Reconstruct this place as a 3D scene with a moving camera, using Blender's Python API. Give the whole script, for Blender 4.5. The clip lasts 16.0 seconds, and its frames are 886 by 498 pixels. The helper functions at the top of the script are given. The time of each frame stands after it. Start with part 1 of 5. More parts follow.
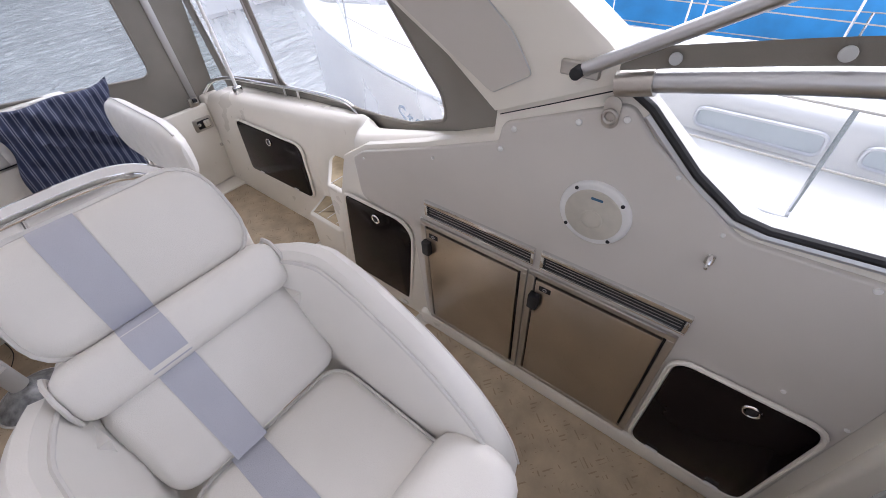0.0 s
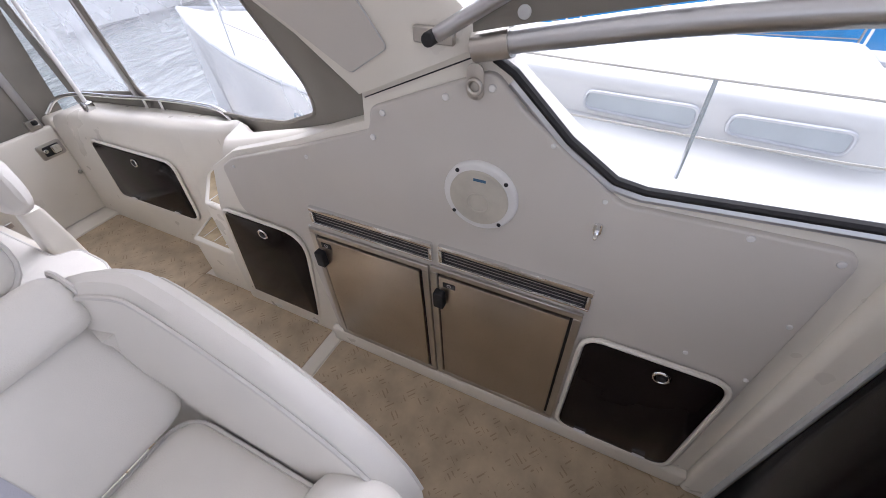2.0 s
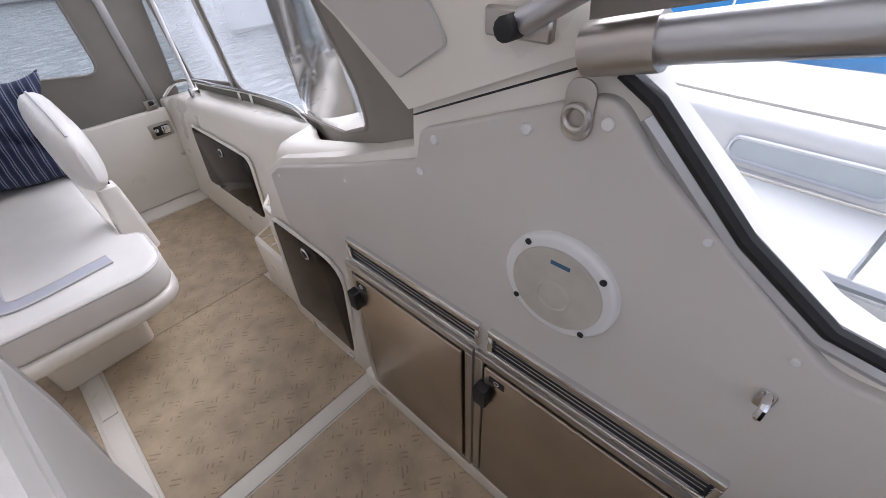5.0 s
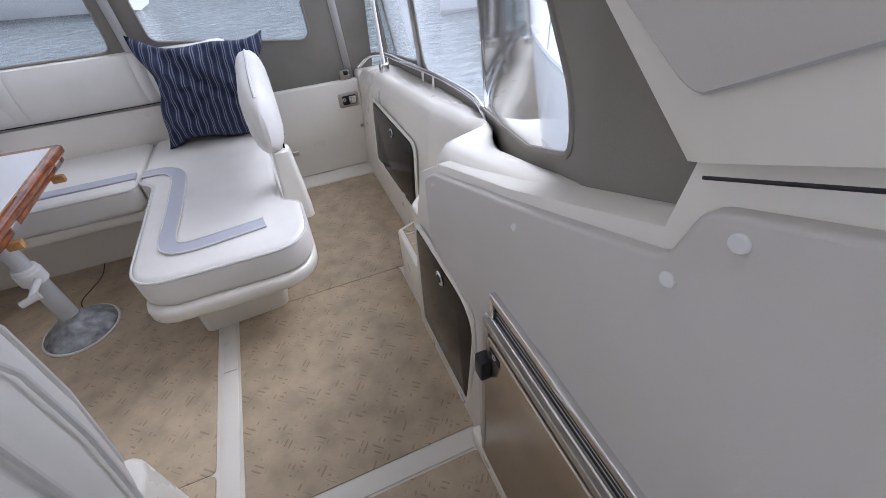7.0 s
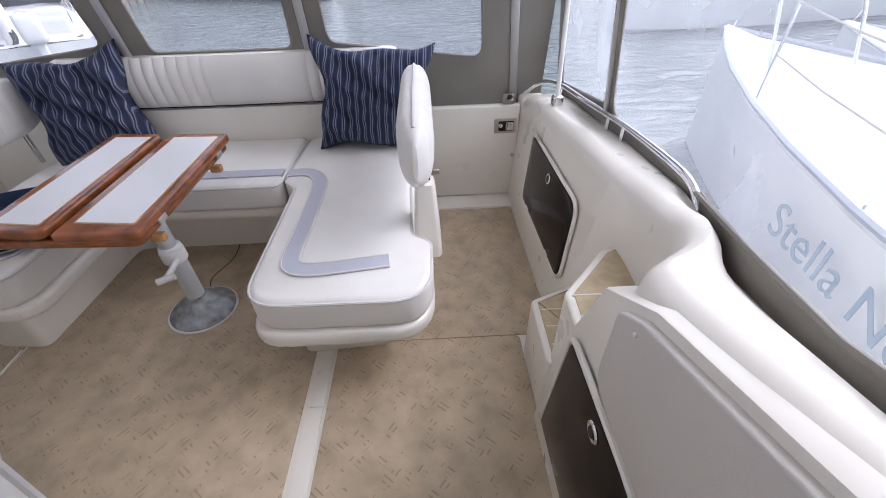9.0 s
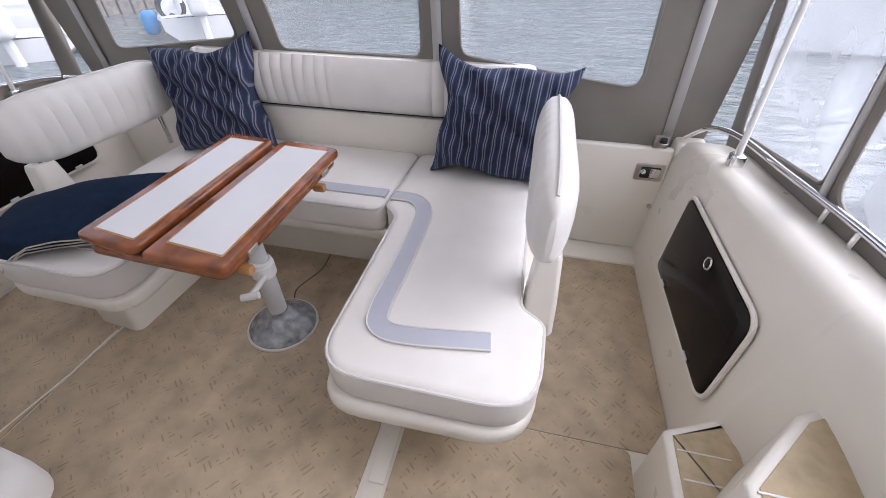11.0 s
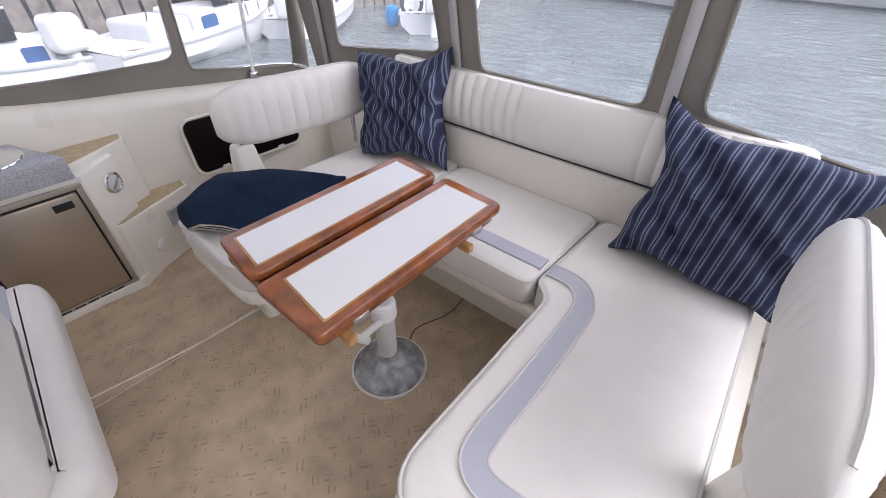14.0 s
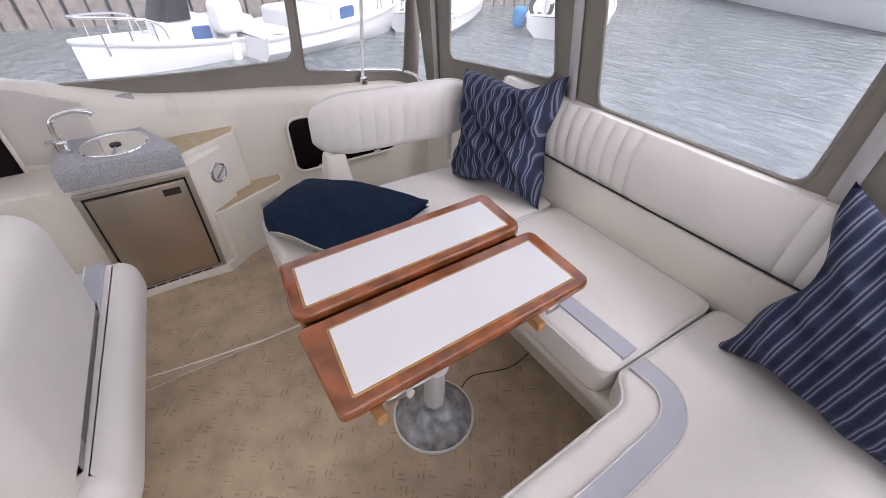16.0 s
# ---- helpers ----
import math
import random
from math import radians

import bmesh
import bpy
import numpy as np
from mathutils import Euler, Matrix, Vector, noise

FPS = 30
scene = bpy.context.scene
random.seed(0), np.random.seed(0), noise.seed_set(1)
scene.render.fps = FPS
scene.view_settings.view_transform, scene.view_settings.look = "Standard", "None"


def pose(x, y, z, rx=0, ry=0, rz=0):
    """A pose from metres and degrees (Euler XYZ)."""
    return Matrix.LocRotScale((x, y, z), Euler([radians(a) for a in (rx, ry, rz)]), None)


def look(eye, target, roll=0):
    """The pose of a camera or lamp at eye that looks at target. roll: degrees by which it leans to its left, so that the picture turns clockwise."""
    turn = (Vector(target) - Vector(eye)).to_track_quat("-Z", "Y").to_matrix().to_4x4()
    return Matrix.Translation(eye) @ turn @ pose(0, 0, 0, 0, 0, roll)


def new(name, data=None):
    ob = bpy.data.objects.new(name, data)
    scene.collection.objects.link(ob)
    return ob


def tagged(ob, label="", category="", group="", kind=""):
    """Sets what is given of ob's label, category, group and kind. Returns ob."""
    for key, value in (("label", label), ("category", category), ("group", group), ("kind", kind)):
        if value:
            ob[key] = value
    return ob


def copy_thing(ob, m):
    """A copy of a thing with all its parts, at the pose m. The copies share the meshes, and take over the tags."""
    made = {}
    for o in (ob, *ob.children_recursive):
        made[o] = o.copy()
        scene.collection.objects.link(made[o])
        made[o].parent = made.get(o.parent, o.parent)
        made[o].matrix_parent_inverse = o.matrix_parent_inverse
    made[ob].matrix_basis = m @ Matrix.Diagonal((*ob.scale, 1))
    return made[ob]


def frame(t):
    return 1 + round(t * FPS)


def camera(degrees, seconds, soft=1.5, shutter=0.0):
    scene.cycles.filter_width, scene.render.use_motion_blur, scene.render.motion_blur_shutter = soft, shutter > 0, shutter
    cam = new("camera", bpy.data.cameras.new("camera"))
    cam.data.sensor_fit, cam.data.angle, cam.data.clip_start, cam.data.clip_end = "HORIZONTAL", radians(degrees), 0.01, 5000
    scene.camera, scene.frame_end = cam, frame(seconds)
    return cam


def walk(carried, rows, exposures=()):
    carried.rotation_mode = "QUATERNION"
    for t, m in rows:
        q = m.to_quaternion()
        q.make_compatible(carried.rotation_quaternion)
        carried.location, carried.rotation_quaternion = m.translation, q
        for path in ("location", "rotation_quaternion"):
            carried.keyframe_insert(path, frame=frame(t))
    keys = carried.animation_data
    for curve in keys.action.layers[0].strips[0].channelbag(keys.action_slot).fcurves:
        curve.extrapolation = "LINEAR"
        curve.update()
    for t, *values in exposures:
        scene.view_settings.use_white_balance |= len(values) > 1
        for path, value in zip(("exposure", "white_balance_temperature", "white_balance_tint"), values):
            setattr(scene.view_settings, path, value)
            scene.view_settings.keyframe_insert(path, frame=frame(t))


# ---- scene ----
cam = camera(95.0, 16.0, soft=0.75)
PATH = [
    (0, (0.139, -0.808, 1.639), (1.127, 0.049, 0.403), -4.1),
    (0.5, (0.148, -0.828, 1.624), (1.200, -0.046, 0.390), -3.5),
    (1, (0.164, -0.844, 1.610), (1.262, -0.132, 0.374), -3.2),
    (1.5, (0.194, -0.859, 1.575), (1.335, -0.203, 0.346), -2.8),
    (2, (0.260, -0.869, 1.541), (1.420, -0.247, 0.313), -2.9),
    (2.5, (0.324, -0.859, 1.516), (1.501, -0.263, 0.292), -2.7),
    (3, (0.374, -0.837, 1.499), (1.568, -0.251, 0.286), -2.5),
    (3.2, (0.405, -0.830, 1.499), (1.587, -0.241, 0.276), -2.7),
    (5.3, (0.609, -0.717, 1.382), (1.521, 0.305, 0.214), -3.0),
    (5.5, (0.641, -0.672, 1.355), (1.498, 0.382, 0.174), -3.3),
    (6, (0.693, -0.582, 1.320), (1.426, 0.555, 0.133), -3.9),
    (6.5, (0.719, -0.526, 1.319), (1.314, 0.703, 0.146), -4.3),
    (7, (0.731, -0.460, 1.328), (1.203, 0.835, 0.171), -4.3),
    (7.5, (0.743, -0.367, 1.346), (1.086, 0.976, 0.198), -3.8),
    (8, (0.739, -0.271, 1.368), (0.966, 1.097, 0.219), -2.7),
    (8.5, (0.724, -0.179, 1.351), (0.845, 1.214, 0.217), -2.2),
    (9, (0.701, -0.085, 1.334), (0.733, 1.324, 0.214), -1.9),
    (9.2, (0.690, -0.046, 1.333), (0.687, 1.362, 0.212), -1.9),
    (11.3, (0.558, 0.294, 1.360), (0.168, 1.638, 0.227), 0.1),
    (11.5, (0.552, 0.314, 1.358), (0.104, 1.643, 0.230), 0.2),
    (12, (0.540, 0.376, 1.360), (-0.039, 1.654, 0.233), 0.2),
    (12.5, (0.516, 0.438, 1.357), (-0.161, 1.669, 0.232), 0.1),
    (13, (0.475, 0.495, 1.359), (-0.273, 1.685, 0.234), 0.6),
    (13.5, (0.441, 0.567, 1.356), (-0.386, 1.703, 0.232), 0.6),
    (14, (0.410, 0.618, 1.361), (-0.485, 1.707, 0.242), 0.9),
    (14.5, (0.375, 0.661, 1.368), (-0.581, 1.697, 0.249), 1.4),
    (15, (0.338, 0.696, 1.376), (-0.676, 1.676, 0.258), 1.9),
    (15.5, (0.308, 0.746, 1.392), (-0.772, 1.641, 0.263), 1.8),
    (16, (0.280, 0.800, 1.407), (-0.862, 1.607, 0.273), 1.9),
]
walk(cam, [(t, look(eye, target, roll)) for t, eye, target, roll in PATH], exposures=[(0.0, 1.13, 5950, 19), (3.0, 1.15, 5950, 19), (6.0, 0.93, 5800, 18), (7.5, 1.02, 5550, 15), (9.0, 1.05, 5800, 18), (12.0, 1.24, 5950, 19), (14.0, 1.3, 6000, 19), (16.0, 1.32, 6150, 21)])

# ---- light ----
world = bpy.data.worlds.new("overcast_sky")
scene.world = world
world.use_nodes = True
wn = world.node_tree.nodes
sky = wn.new("ShaderNodeTexSky")
sky.sky_type, sky.sun_disc = "NISHITA", False
sky.sun_elevation, sky.sun_rotation, sky.dust_density = radians(48), radians(75), 4.0
hs = wn.new("ShaderNodeHueSaturation")
hs.inputs["Saturation"].default_value = 0.25
world.node_tree.links.new(sky.outputs[0], hs.inputs["Color"])
world.node_tree.links.new(hs.outputs[0], wn["Background"].inputs[0])
wn["Background"].inputs[1].default_value = 0.15
sun = new("sun", bpy.data.lights.new("sun", "SUN"))
sun.data.energy, sun.data.angle, sun.data.color = 0.5, radians(60), (1.0, 0.97, 0.93)
sun.matrix_world = look((6, -2, 8), (0, 0, 0))


# ---- materials ----
def mat(name, col, rough=0.5, metal=0.0, var=0.06, scale=6.0, bump=0.0, bscale=120.0, coat=0.0, trans=0.0, spec=0.5):
    """Base colour with broad stains and fine grain, roughness variation and fine relief."""
    m = bpy.data.materials.new(name)
    m.use_nodes = True
    n, l = m.node_tree.nodes, m.node_tree.links
    b = n["Principled BSDF"]
    tc = n.new("ShaderNodeTexCoord")
    n1, n2 = n.new("ShaderNodeTexNoise"), n.new("ShaderNodeTexNoise")
    n1.inputs["Scale"].default_value, n1.inputs["Detail"].default_value = scale, 5
    n2.inputs["Scale"].default_value, n2.inputs["Detail"].default_value = bscale, 3
    l.new(tc.outputs["Object"], n1.inputs["Vector"])
    l.new(tc.outputs["Object"], n2.inputs["Vector"])
    r = n.new("ShaderNodeValToRGB")
    r.color_ramp.elements[0].position, r.color_ramp.elements[1].position = 0.3, 0.7
    r.color_ramp.elements[0].color = (*[c * (1 - var) for c in col], 1)
    r.color_ramp.elements[1].color = (*[min(1, c * (1 + var * 0.6)) for c in col], 1)
    l.new(n1.outputs["Fac"], r.inputs[0])
    l.new(r.outputs[0], b.inputs["Base Color"])
    mr = n.new("ShaderNodeMapRange")
    mr.inputs["To Min"].default_value, mr.inputs["To Max"].default_value = max(0.02, rough - 0.08), min(1, rough + 0.08)
    l.new(n2.outputs["Fac"], mr.inputs["Value"])
    l.new(mr.outputs[0], b.inputs["Roughness"])
    b.inputs["Metallic"].default_value = metal
    b.inputs["Coat Weight"].default_value = coat
    b.inputs["Specular IOR Level"].default_value = spec
    if bump:
        bp = n.new("ShaderNodeBump")
        bp.inputs["Strength"].default_value, bp.inputs["Distance"].default_value = bump, 0.002
        l.new(n2.outputs["Fac"], bp.inputs["Height"])
        l.new(bp.outputs[0], b.inputs["Normal"])
    return m


def mnode(m, op, a, b=None):
    k = m.node_tree.nodes.new("ShaderNodeMath")
    k.operation = op
    for i, v in enumerate((a, b)):
        if v is None:
            continue
        if isinstance(v, (int, float)):
            k.inputs[i].default_value = v
        else:
            m.node_tree.links.new(v, k.inputs[i])
    return k.outputs[0]


GEL = mat("gelcoat", (0.80, 0.76, 0.68), 0.3, var=0.05, scale=3, bscale=7, coat=0.2)
PANEL = mat("panel_vinyl", (0.60, 0.565, 0.52), 0.55, var=0.03, scale=4, bump=0.15, bscale=400)
VINYL = mat("white_vinyl", (0.77, 0.745, 0.70), 0.42, var=0.04, scale=7, bump=0.25, bscale=500)
GREYV = mat("grey_vinyl", (0.47, 0.48, 0.54), 0.45, var=0.05, scale=9, bump=0.25, bscale=500)
PIPE = mat("piping_vinyl", (0.66, 0.64, 0.61), 0.4)
STEEL = mat("brushed_steel", (0.52, 0.46, 0.39), 0.3, 1.0, var=0.1, scale=5, bump=0.1, bscale=300)
FRAMESTEEL = mat("steel_trim", (0.55, 0.52, 0.48), 0.35, 1.0)
CHROME = mat("chrome", (0.8, 0.8, 0.8), 0.08, 1.0, var=0.02)
ALU = mat("anodised_aluminium", (0.62, 0.63, 0.65), 0.32, 1.0, var=0.06)
BLACK = mat("smoked_acrylic", (0.010, 0.007, 0.007), 0.14, var=0.3, spec=0.12)
RUBBER = mat("black_rubber", (0.015, 0.015, 0.017), 0.6)
CANVAS = mat("taupe_canvas", (0.245, 0.225, 0.195), 0.85, var=0.1, scale=5, bump=0.4, bscale=600)
TAPE = mat("grey_webbing", (0.55, 0.54, 0.53), 0.7, bump=0.3, bscale=500)
TEAK = mat("teak_tread", (0.50, 0.40, 0.25), 0.6, var=0.16, scale=30)
WOOD = mat("varnished_wood", (0.29, 0.085, 0.022), 0.22, var=0.45, scale=14, coat=0.5)
WORN = mat("worn_wood_edge", (0.47, 0.25, 0.09), 0.45, var=0.35, scale=40)
LAMIN = mat("white_laminate", (0.80, 0.80, 0.80), 0.35, var=0.02)
WHITEP = mat("white_plastic", (0.76, 0.75, 0.73), 0.4)
GREYP = mat("grey_plastic", (0.55, 0.56, 0.56), 0.4)
STONE = mat("grey_speckled_counter", (0.42, 0.43, 0.46), 0.35, var=0.35, scale=180, bump=0.0)
BLANKET = mat("navy_fleece", (0.012, 0.035, 0.085), 0.95, var=0.25, scale=30, bump=0.8, bscale=350)
THREAD = mat("cream_stitching", (0.55, 0.52, 0.45), 0.9)
HULLW = mat("white_hull_paint", (0.70, 0.70, 0.69), 0.3, var=0.06, scale=1.5)
DECKW = mat("white_deck", (0.66, 0.66, 0.64), 0.6, var=0.06, scale=2)
TARP = mat("blue_tarpaulin", (0.02, 0.27, 0.62), 0.55, var=0.25, scale=2.5, bump=0.6, bscale=12)
QUAYW = mat("weathered_timber", (0.22, 0.19, 0.16), 0.85, var=0.35, scale=5, bump=0.6, bscale=40)
QUAYT = mat("quay_concrete", (0.36, 0.33, 0.28), 0.9, var=0.2, scale=2)
LETTER = mat("blue_lettering", (0.05, 0.13, 0.22), 0.5)
ORANGE = mat("red_ring_buoy", (0.5, 0.05, 0.03), 0.6)
ROPE = mat("pale_rope", (0.55, 0.52, 0.46), 0.9)
NAVYC = mat("blue_cover", (0.03, 0.08, 0.2), 0.8, var=0.2)
REDP = mat("red_boathouse_paint", (0.28, 0.05, 0.035), 0.8, var=0.2, scale=3)
GREEN = mat("foliage", (0.05, 0.085, 0.03), 0.8, var=0.5, scale=3)

# floor vinyl: groups of short dashes, alternately turned, worn and stained
FLOORM = mat("tan_deck_vinyl", (0.50, 0.40, 0.275), 0.6, var=0.22, scale=10, bump=0.0)
_n, _l = FLOORM.node_tree.nodes, FLOORM.node_tree.links
_tc = _n.new("ShaderNodeTexCoord")
_mp = _n.new("ShaderNodeMapping")
_mp.inputs["Rotation"].default_value = (0, 0, radians(38))
_l.new(_tc.outputs["Object"], _mp.inputs["Vector"])
_sx = _n.new("ShaderNodeSeparateXYZ")
_l.new(_mp.outputs[0], _sx.inputs[0])
CELL = 0.05
gx, gy = mnode(FLOORM, "DIVIDE", _sx.outputs[0], CELL), mnode(FLOORM, "DIVIDE", _sx.outputs[1], CELL)
par = mnode(FLOORM, "PINGPONG", mnode(FLOORM, "ADD", mnode(FLOORM, "FLOOR", gx), mnode(FLOORM, "FLOOR", gy)), 1.0)
wa = mnode(FLOORM, "SINE", mnode(FLOORM, "MULTIPLY", _sx.outputs[0], 6.2832 * 3 / CELL))
wb = mnode(FLOORM, "SINE", mnode(FLOORM, "MULTIPLY", _sx.outputs[1], 6.2832 * 3 / CELL))
_mx = _n.new("ShaderNodeMix")
_l.new(par, _mx.inputs[0])
_l.new(wa, _mx.inputs[2])
_l.new(wb, _mx.inputs[3])
edge = mnode(FLOORM, "MINIMUM", mnode(FLOORM, "PINGPONG", gx, 0.5), mnode(FLOORM, "PINGPONG", gy, 0.5))
dash = mnode(FLOORM, "MULTIPLY", mnode(FLOORM, "GREATER_THAN", _mx.outputs[0], 0.55), mnode(FLOORM, "GREATER_THAN", edge, 0.1))
_ns = _n.new("ShaderNodeTexNoise")
_ns.inputs["Scale"].default_value = 22
_l.new(_tc.outputs["Object"], _ns.inputs["Vector"])
worn = mnode(FLOORM, "MULTIPLY", dash, mnode(FLOORM, "GREATER_THAN", _ns.outputs["Fac"], 0.56))
_ramp = [x for x in _n if x.bl_idname == "ShaderNodeValToRGB"][0]
_dk = _n.new("ShaderNodeMix")
_dk.data_type, _dk.blend_type = "RGBA", "MULTIPLY"
_l.new(mnode(FLOORM, "MULTIPLY", worn, 0.5), _dk.inputs[0])
_l.new(_ramp.outputs[0], _dk.inputs[6])
_dk.inputs[7].default_value = (0.45, 0.38, 0.32, 1)
_l.new(_dk.outputs[2], _n["Principled BSDF"].inputs["Base Color"])
_bp = _n.new("ShaderNodeBump")
_bp.inputs["Strength"].default_value, _bp.inputs["Distance"].default_value = 0.35, 0.001
_l.new(dash, _bp.inputs["Height"])
_l.new(_bp.outputs[0], _n["Principled BSDF"].inputs["Normal"])

# striped pillow cloth: stripes along the pillow's own local x
PILLOW = mat("striped_navy_cotton", (0.02, 0.03, 0.075), 0.9, var=0.2, scale=20, bump=0.5, bscale=500)
_n, _l = PILLOW.node_tree.nodes, PILLOW.node_tree.links
_tc = _n.new("ShaderNodeTexCoord")
_sx = _n.new("ShaderNodeSeparateXYZ")
_l.new(_tc.outputs["Object"], _sx.inputs[0])
s1 = mnode(PILLOW, "SINE", mnode(PILLOW, "MULTIPLY", _sx.outputs[0], 6.2832 / 0.036))
s2 = mnode(PILLOW, "SINE", mnode(PILLOW, "MULTIPLY", _sx.outputs[0], 6.2832 / 0.012))
st = _n.new("ShaderNodeValToRGB")
st.color_ramp.interpolation = "CONSTANT"
for p_, c_ in ((0.42, (0.05, 0.065, 0.14)), (0.62, (0.018, 0.028, 0.07)), (0.78, (0.17, 0.18, 0.23)), (0.9, (0.03, 0.04, 0.09))):
    e_ = st.color_ramp.elements.new(p_)
    e_.color = (*c_, 1)
st.color_ramp.elements[0].color = (0.015, 0.022, 0.055, 1)
_l.new(mnode(PILLOW, "MULTIPLY_ADD", mnode(PILLOW, "ADD", mnode(PILLOW, "MULTIPLY", s1, 0.7), mnode(PILLOW, "MULTIPLY", s2, 0.3)), 0.5), st.inputs[0])
[x for x in _n if x.bl_idname == "ShaderNodeMath" and x.operation == "MULTIPLY_ADD"][0].inputs[2].default_value = 0.5
_l.new(st.outputs[0], _n["Principled BSDF"].inputs["Base Color"])


def clear_vinyl(name, haze, tint):
    m = bpy.data.materials.new(name)
    m.use_nodes = True
    n, l = m.node_tree.nodes, m.node_tree.links
    n.remove(n["Principled BSDF"])
    tr, df, gl = n.new("ShaderNodeBsdfTransparent"), n.new("ShaderNodeBsdfTranslucent"), n.new("ShaderNodeBsdfGlossy")
    tr.inputs[0].default_value = (*tint, 1)
    df.inputs[0].default_value = (0.9, 0.92, 0.95, 1)
    gl.inputs["Roughness"].default_value = 0.06
    no = n.new("ShaderNodeTexNoise")
    no.inputs["Scale"].default_value, no.inputs["Detail"].default_value = 3.0, 4
    rg = n.new("ShaderNodeMapRange")
    rg.inputs["From Min"].default_value, rg.inputs["From Max"].default_value = 0.35, 0.75
    rg.inputs["To Min"].default_value, rg.inputs["To Max"].default_value = haze * 0.75, haze * 1.3
    l.new(no.outputs["Fac"], rg.inputs["Value"])
    a, b = n.new("ShaderNodeMixShader"), n.new("ShaderNodeMixShader")
    l.new(rg.outputs[0], a.inputs[0])
    l.new(tr.outputs[0], a.inputs[1])
    l.new(df.outputs[0], a.inputs[2])
    fr = n.new("ShaderNodeFresnel")
    fr.inputs[0].default_value = 1.03
    l.new(fr.outputs[0], b.inputs[0])
    l.new(a.outputs[0], b.inputs[1])
    l.new(gl.outputs[0], b.inputs[2])
    l.new(b.outputs[0], n["Material Output"].inputs[0])
    return m


# haze: the vinyl's own, raised further to imitate the bright glare outside
CLEAR = clear_vinyl("clear_vinyl", 0.15, (0.95, 0.96, 0.97))
HAZY = clear_vinyl("hazy_vinyl", 0.27, (0.95, 0.97, 0.98))
GLASS = clear_vinyl("window_glass", 0.07, (0.95, 0.97, 0.97))
# cloth of the unseen roof, translucent to pass diffuse light down
ROOF = bpy.data.materials.new("roof_cloth")
ROOF.use_nodes = True
_t = ROOF.node_tree.nodes.new("ShaderNodeBsdfTranslucent")
_t.inputs[0].default_value = (0.85, 0.83, 0.8, 1)
_m = ROOF.node_tree.nodes.new("ShaderNodeMixShader")
_m.inputs[0].default_value = 0.6
ROOF.node_tree.nodes["Principled BSDF"].inputs["Base Color"].default_value = (0.6, 0.57, 0.52, 1)
ROOF.node_tree.links.new(ROOF.node_tree.nodes["Principled BSDF"].outputs[0], _m.inputs[1])
ROOF.node_tree.links.new(_t.outputs[0], _m.inputs[2])
ROOF.node_tree.links.new(_m.outputs[0], ROOF.node_tree.nodes["Material Output"].inputs[0])

WATER = mat("harbour_water", (0.17, 0.20, 0.195), 0.10, var=0.2, scale=0.5)
_n, _l = WATER.node_tree.nodes, WATER.node_tree.links
_tc = _n.new("ShaderNodeTexCoord")
_w1, _w2 = _n.new("ShaderNodeTexNoise"), _n.new("ShaderNodeTexNoise")
_w1.inputs["Scale"].default_value, _w1.inputs["Detail"].default_value, _w1.inputs["Distortion"].default_value = 1.6, 6, 0.6
_mp = _n.new("ShaderNodeMapping")
_mp.inputs["Scale"].default_value = (1.0, 2.2, 1.0)
_l.new(_tc.outputs["Object"], _mp.inputs[0])
_l.new(_mp.outputs[0], _w1.inputs["Vector"])
_bp = _n.new("ShaderNodeBump")
_bp.inputs["Strength"].default_value, _bp.inputs["Distance"].default_value = 1.0, 0.25
_l.new(_w1.outputs["Fac"], _bp.inputs["Height"])
_l.new(_bp.outputs[0], _n["Principled BSDF"].inputs["Normal"])


# ---- mesh helpers ----
def part(name, bm, material, parent=None, label="", smooth=True):
    bmesh.ops.recalc_face_normals(bm, faces=bm.faces)
    me = bpy.data.meshes.new(name)
    bm.to_mesh(me)
    bm.free()
    me.materials.append(material)
    if smooth:
        me.shade_smooth()
        me.set_sharp_from_angle(angle=radians(38))
    ob = new(name, me)
    if parent:
        ob.parent = parent
    if label:
        tagged(ob, label)
    return ob


def empty(name, label, category, group="", kind=""):
    return tagged(new(name), label, category, group, kind)


def box(x0, x1, y0, y1, z0, z1, r=0.0, seg=2, bm=None):
    bm2 = bmesh.new()
    bmesh.ops.create_cube(bm2, size=1)
    for v in bm2.verts:
        v.co = ((x0 + x1) / 2 + v.co.x * (x1 - x0), (y0 + y1) / 2 + v.co.y * (y1 - y0), (z0 + z1) / 2 + v.co.z * (z1 - z0))
    if r:
        bmesh.ops.bevel(bm2, geom=bm2.edges[:], offset=r, segments=seg, affect="EDGES", profile=0.5)
    if bm is None:
        return bm2
    me = bpy.data.meshes.new("tmp")
    bm2.to_mesh(me)
    bm2.free()
    bm.from_mesh(me)
    bpy.data.meshes.remove(me)
    return bm


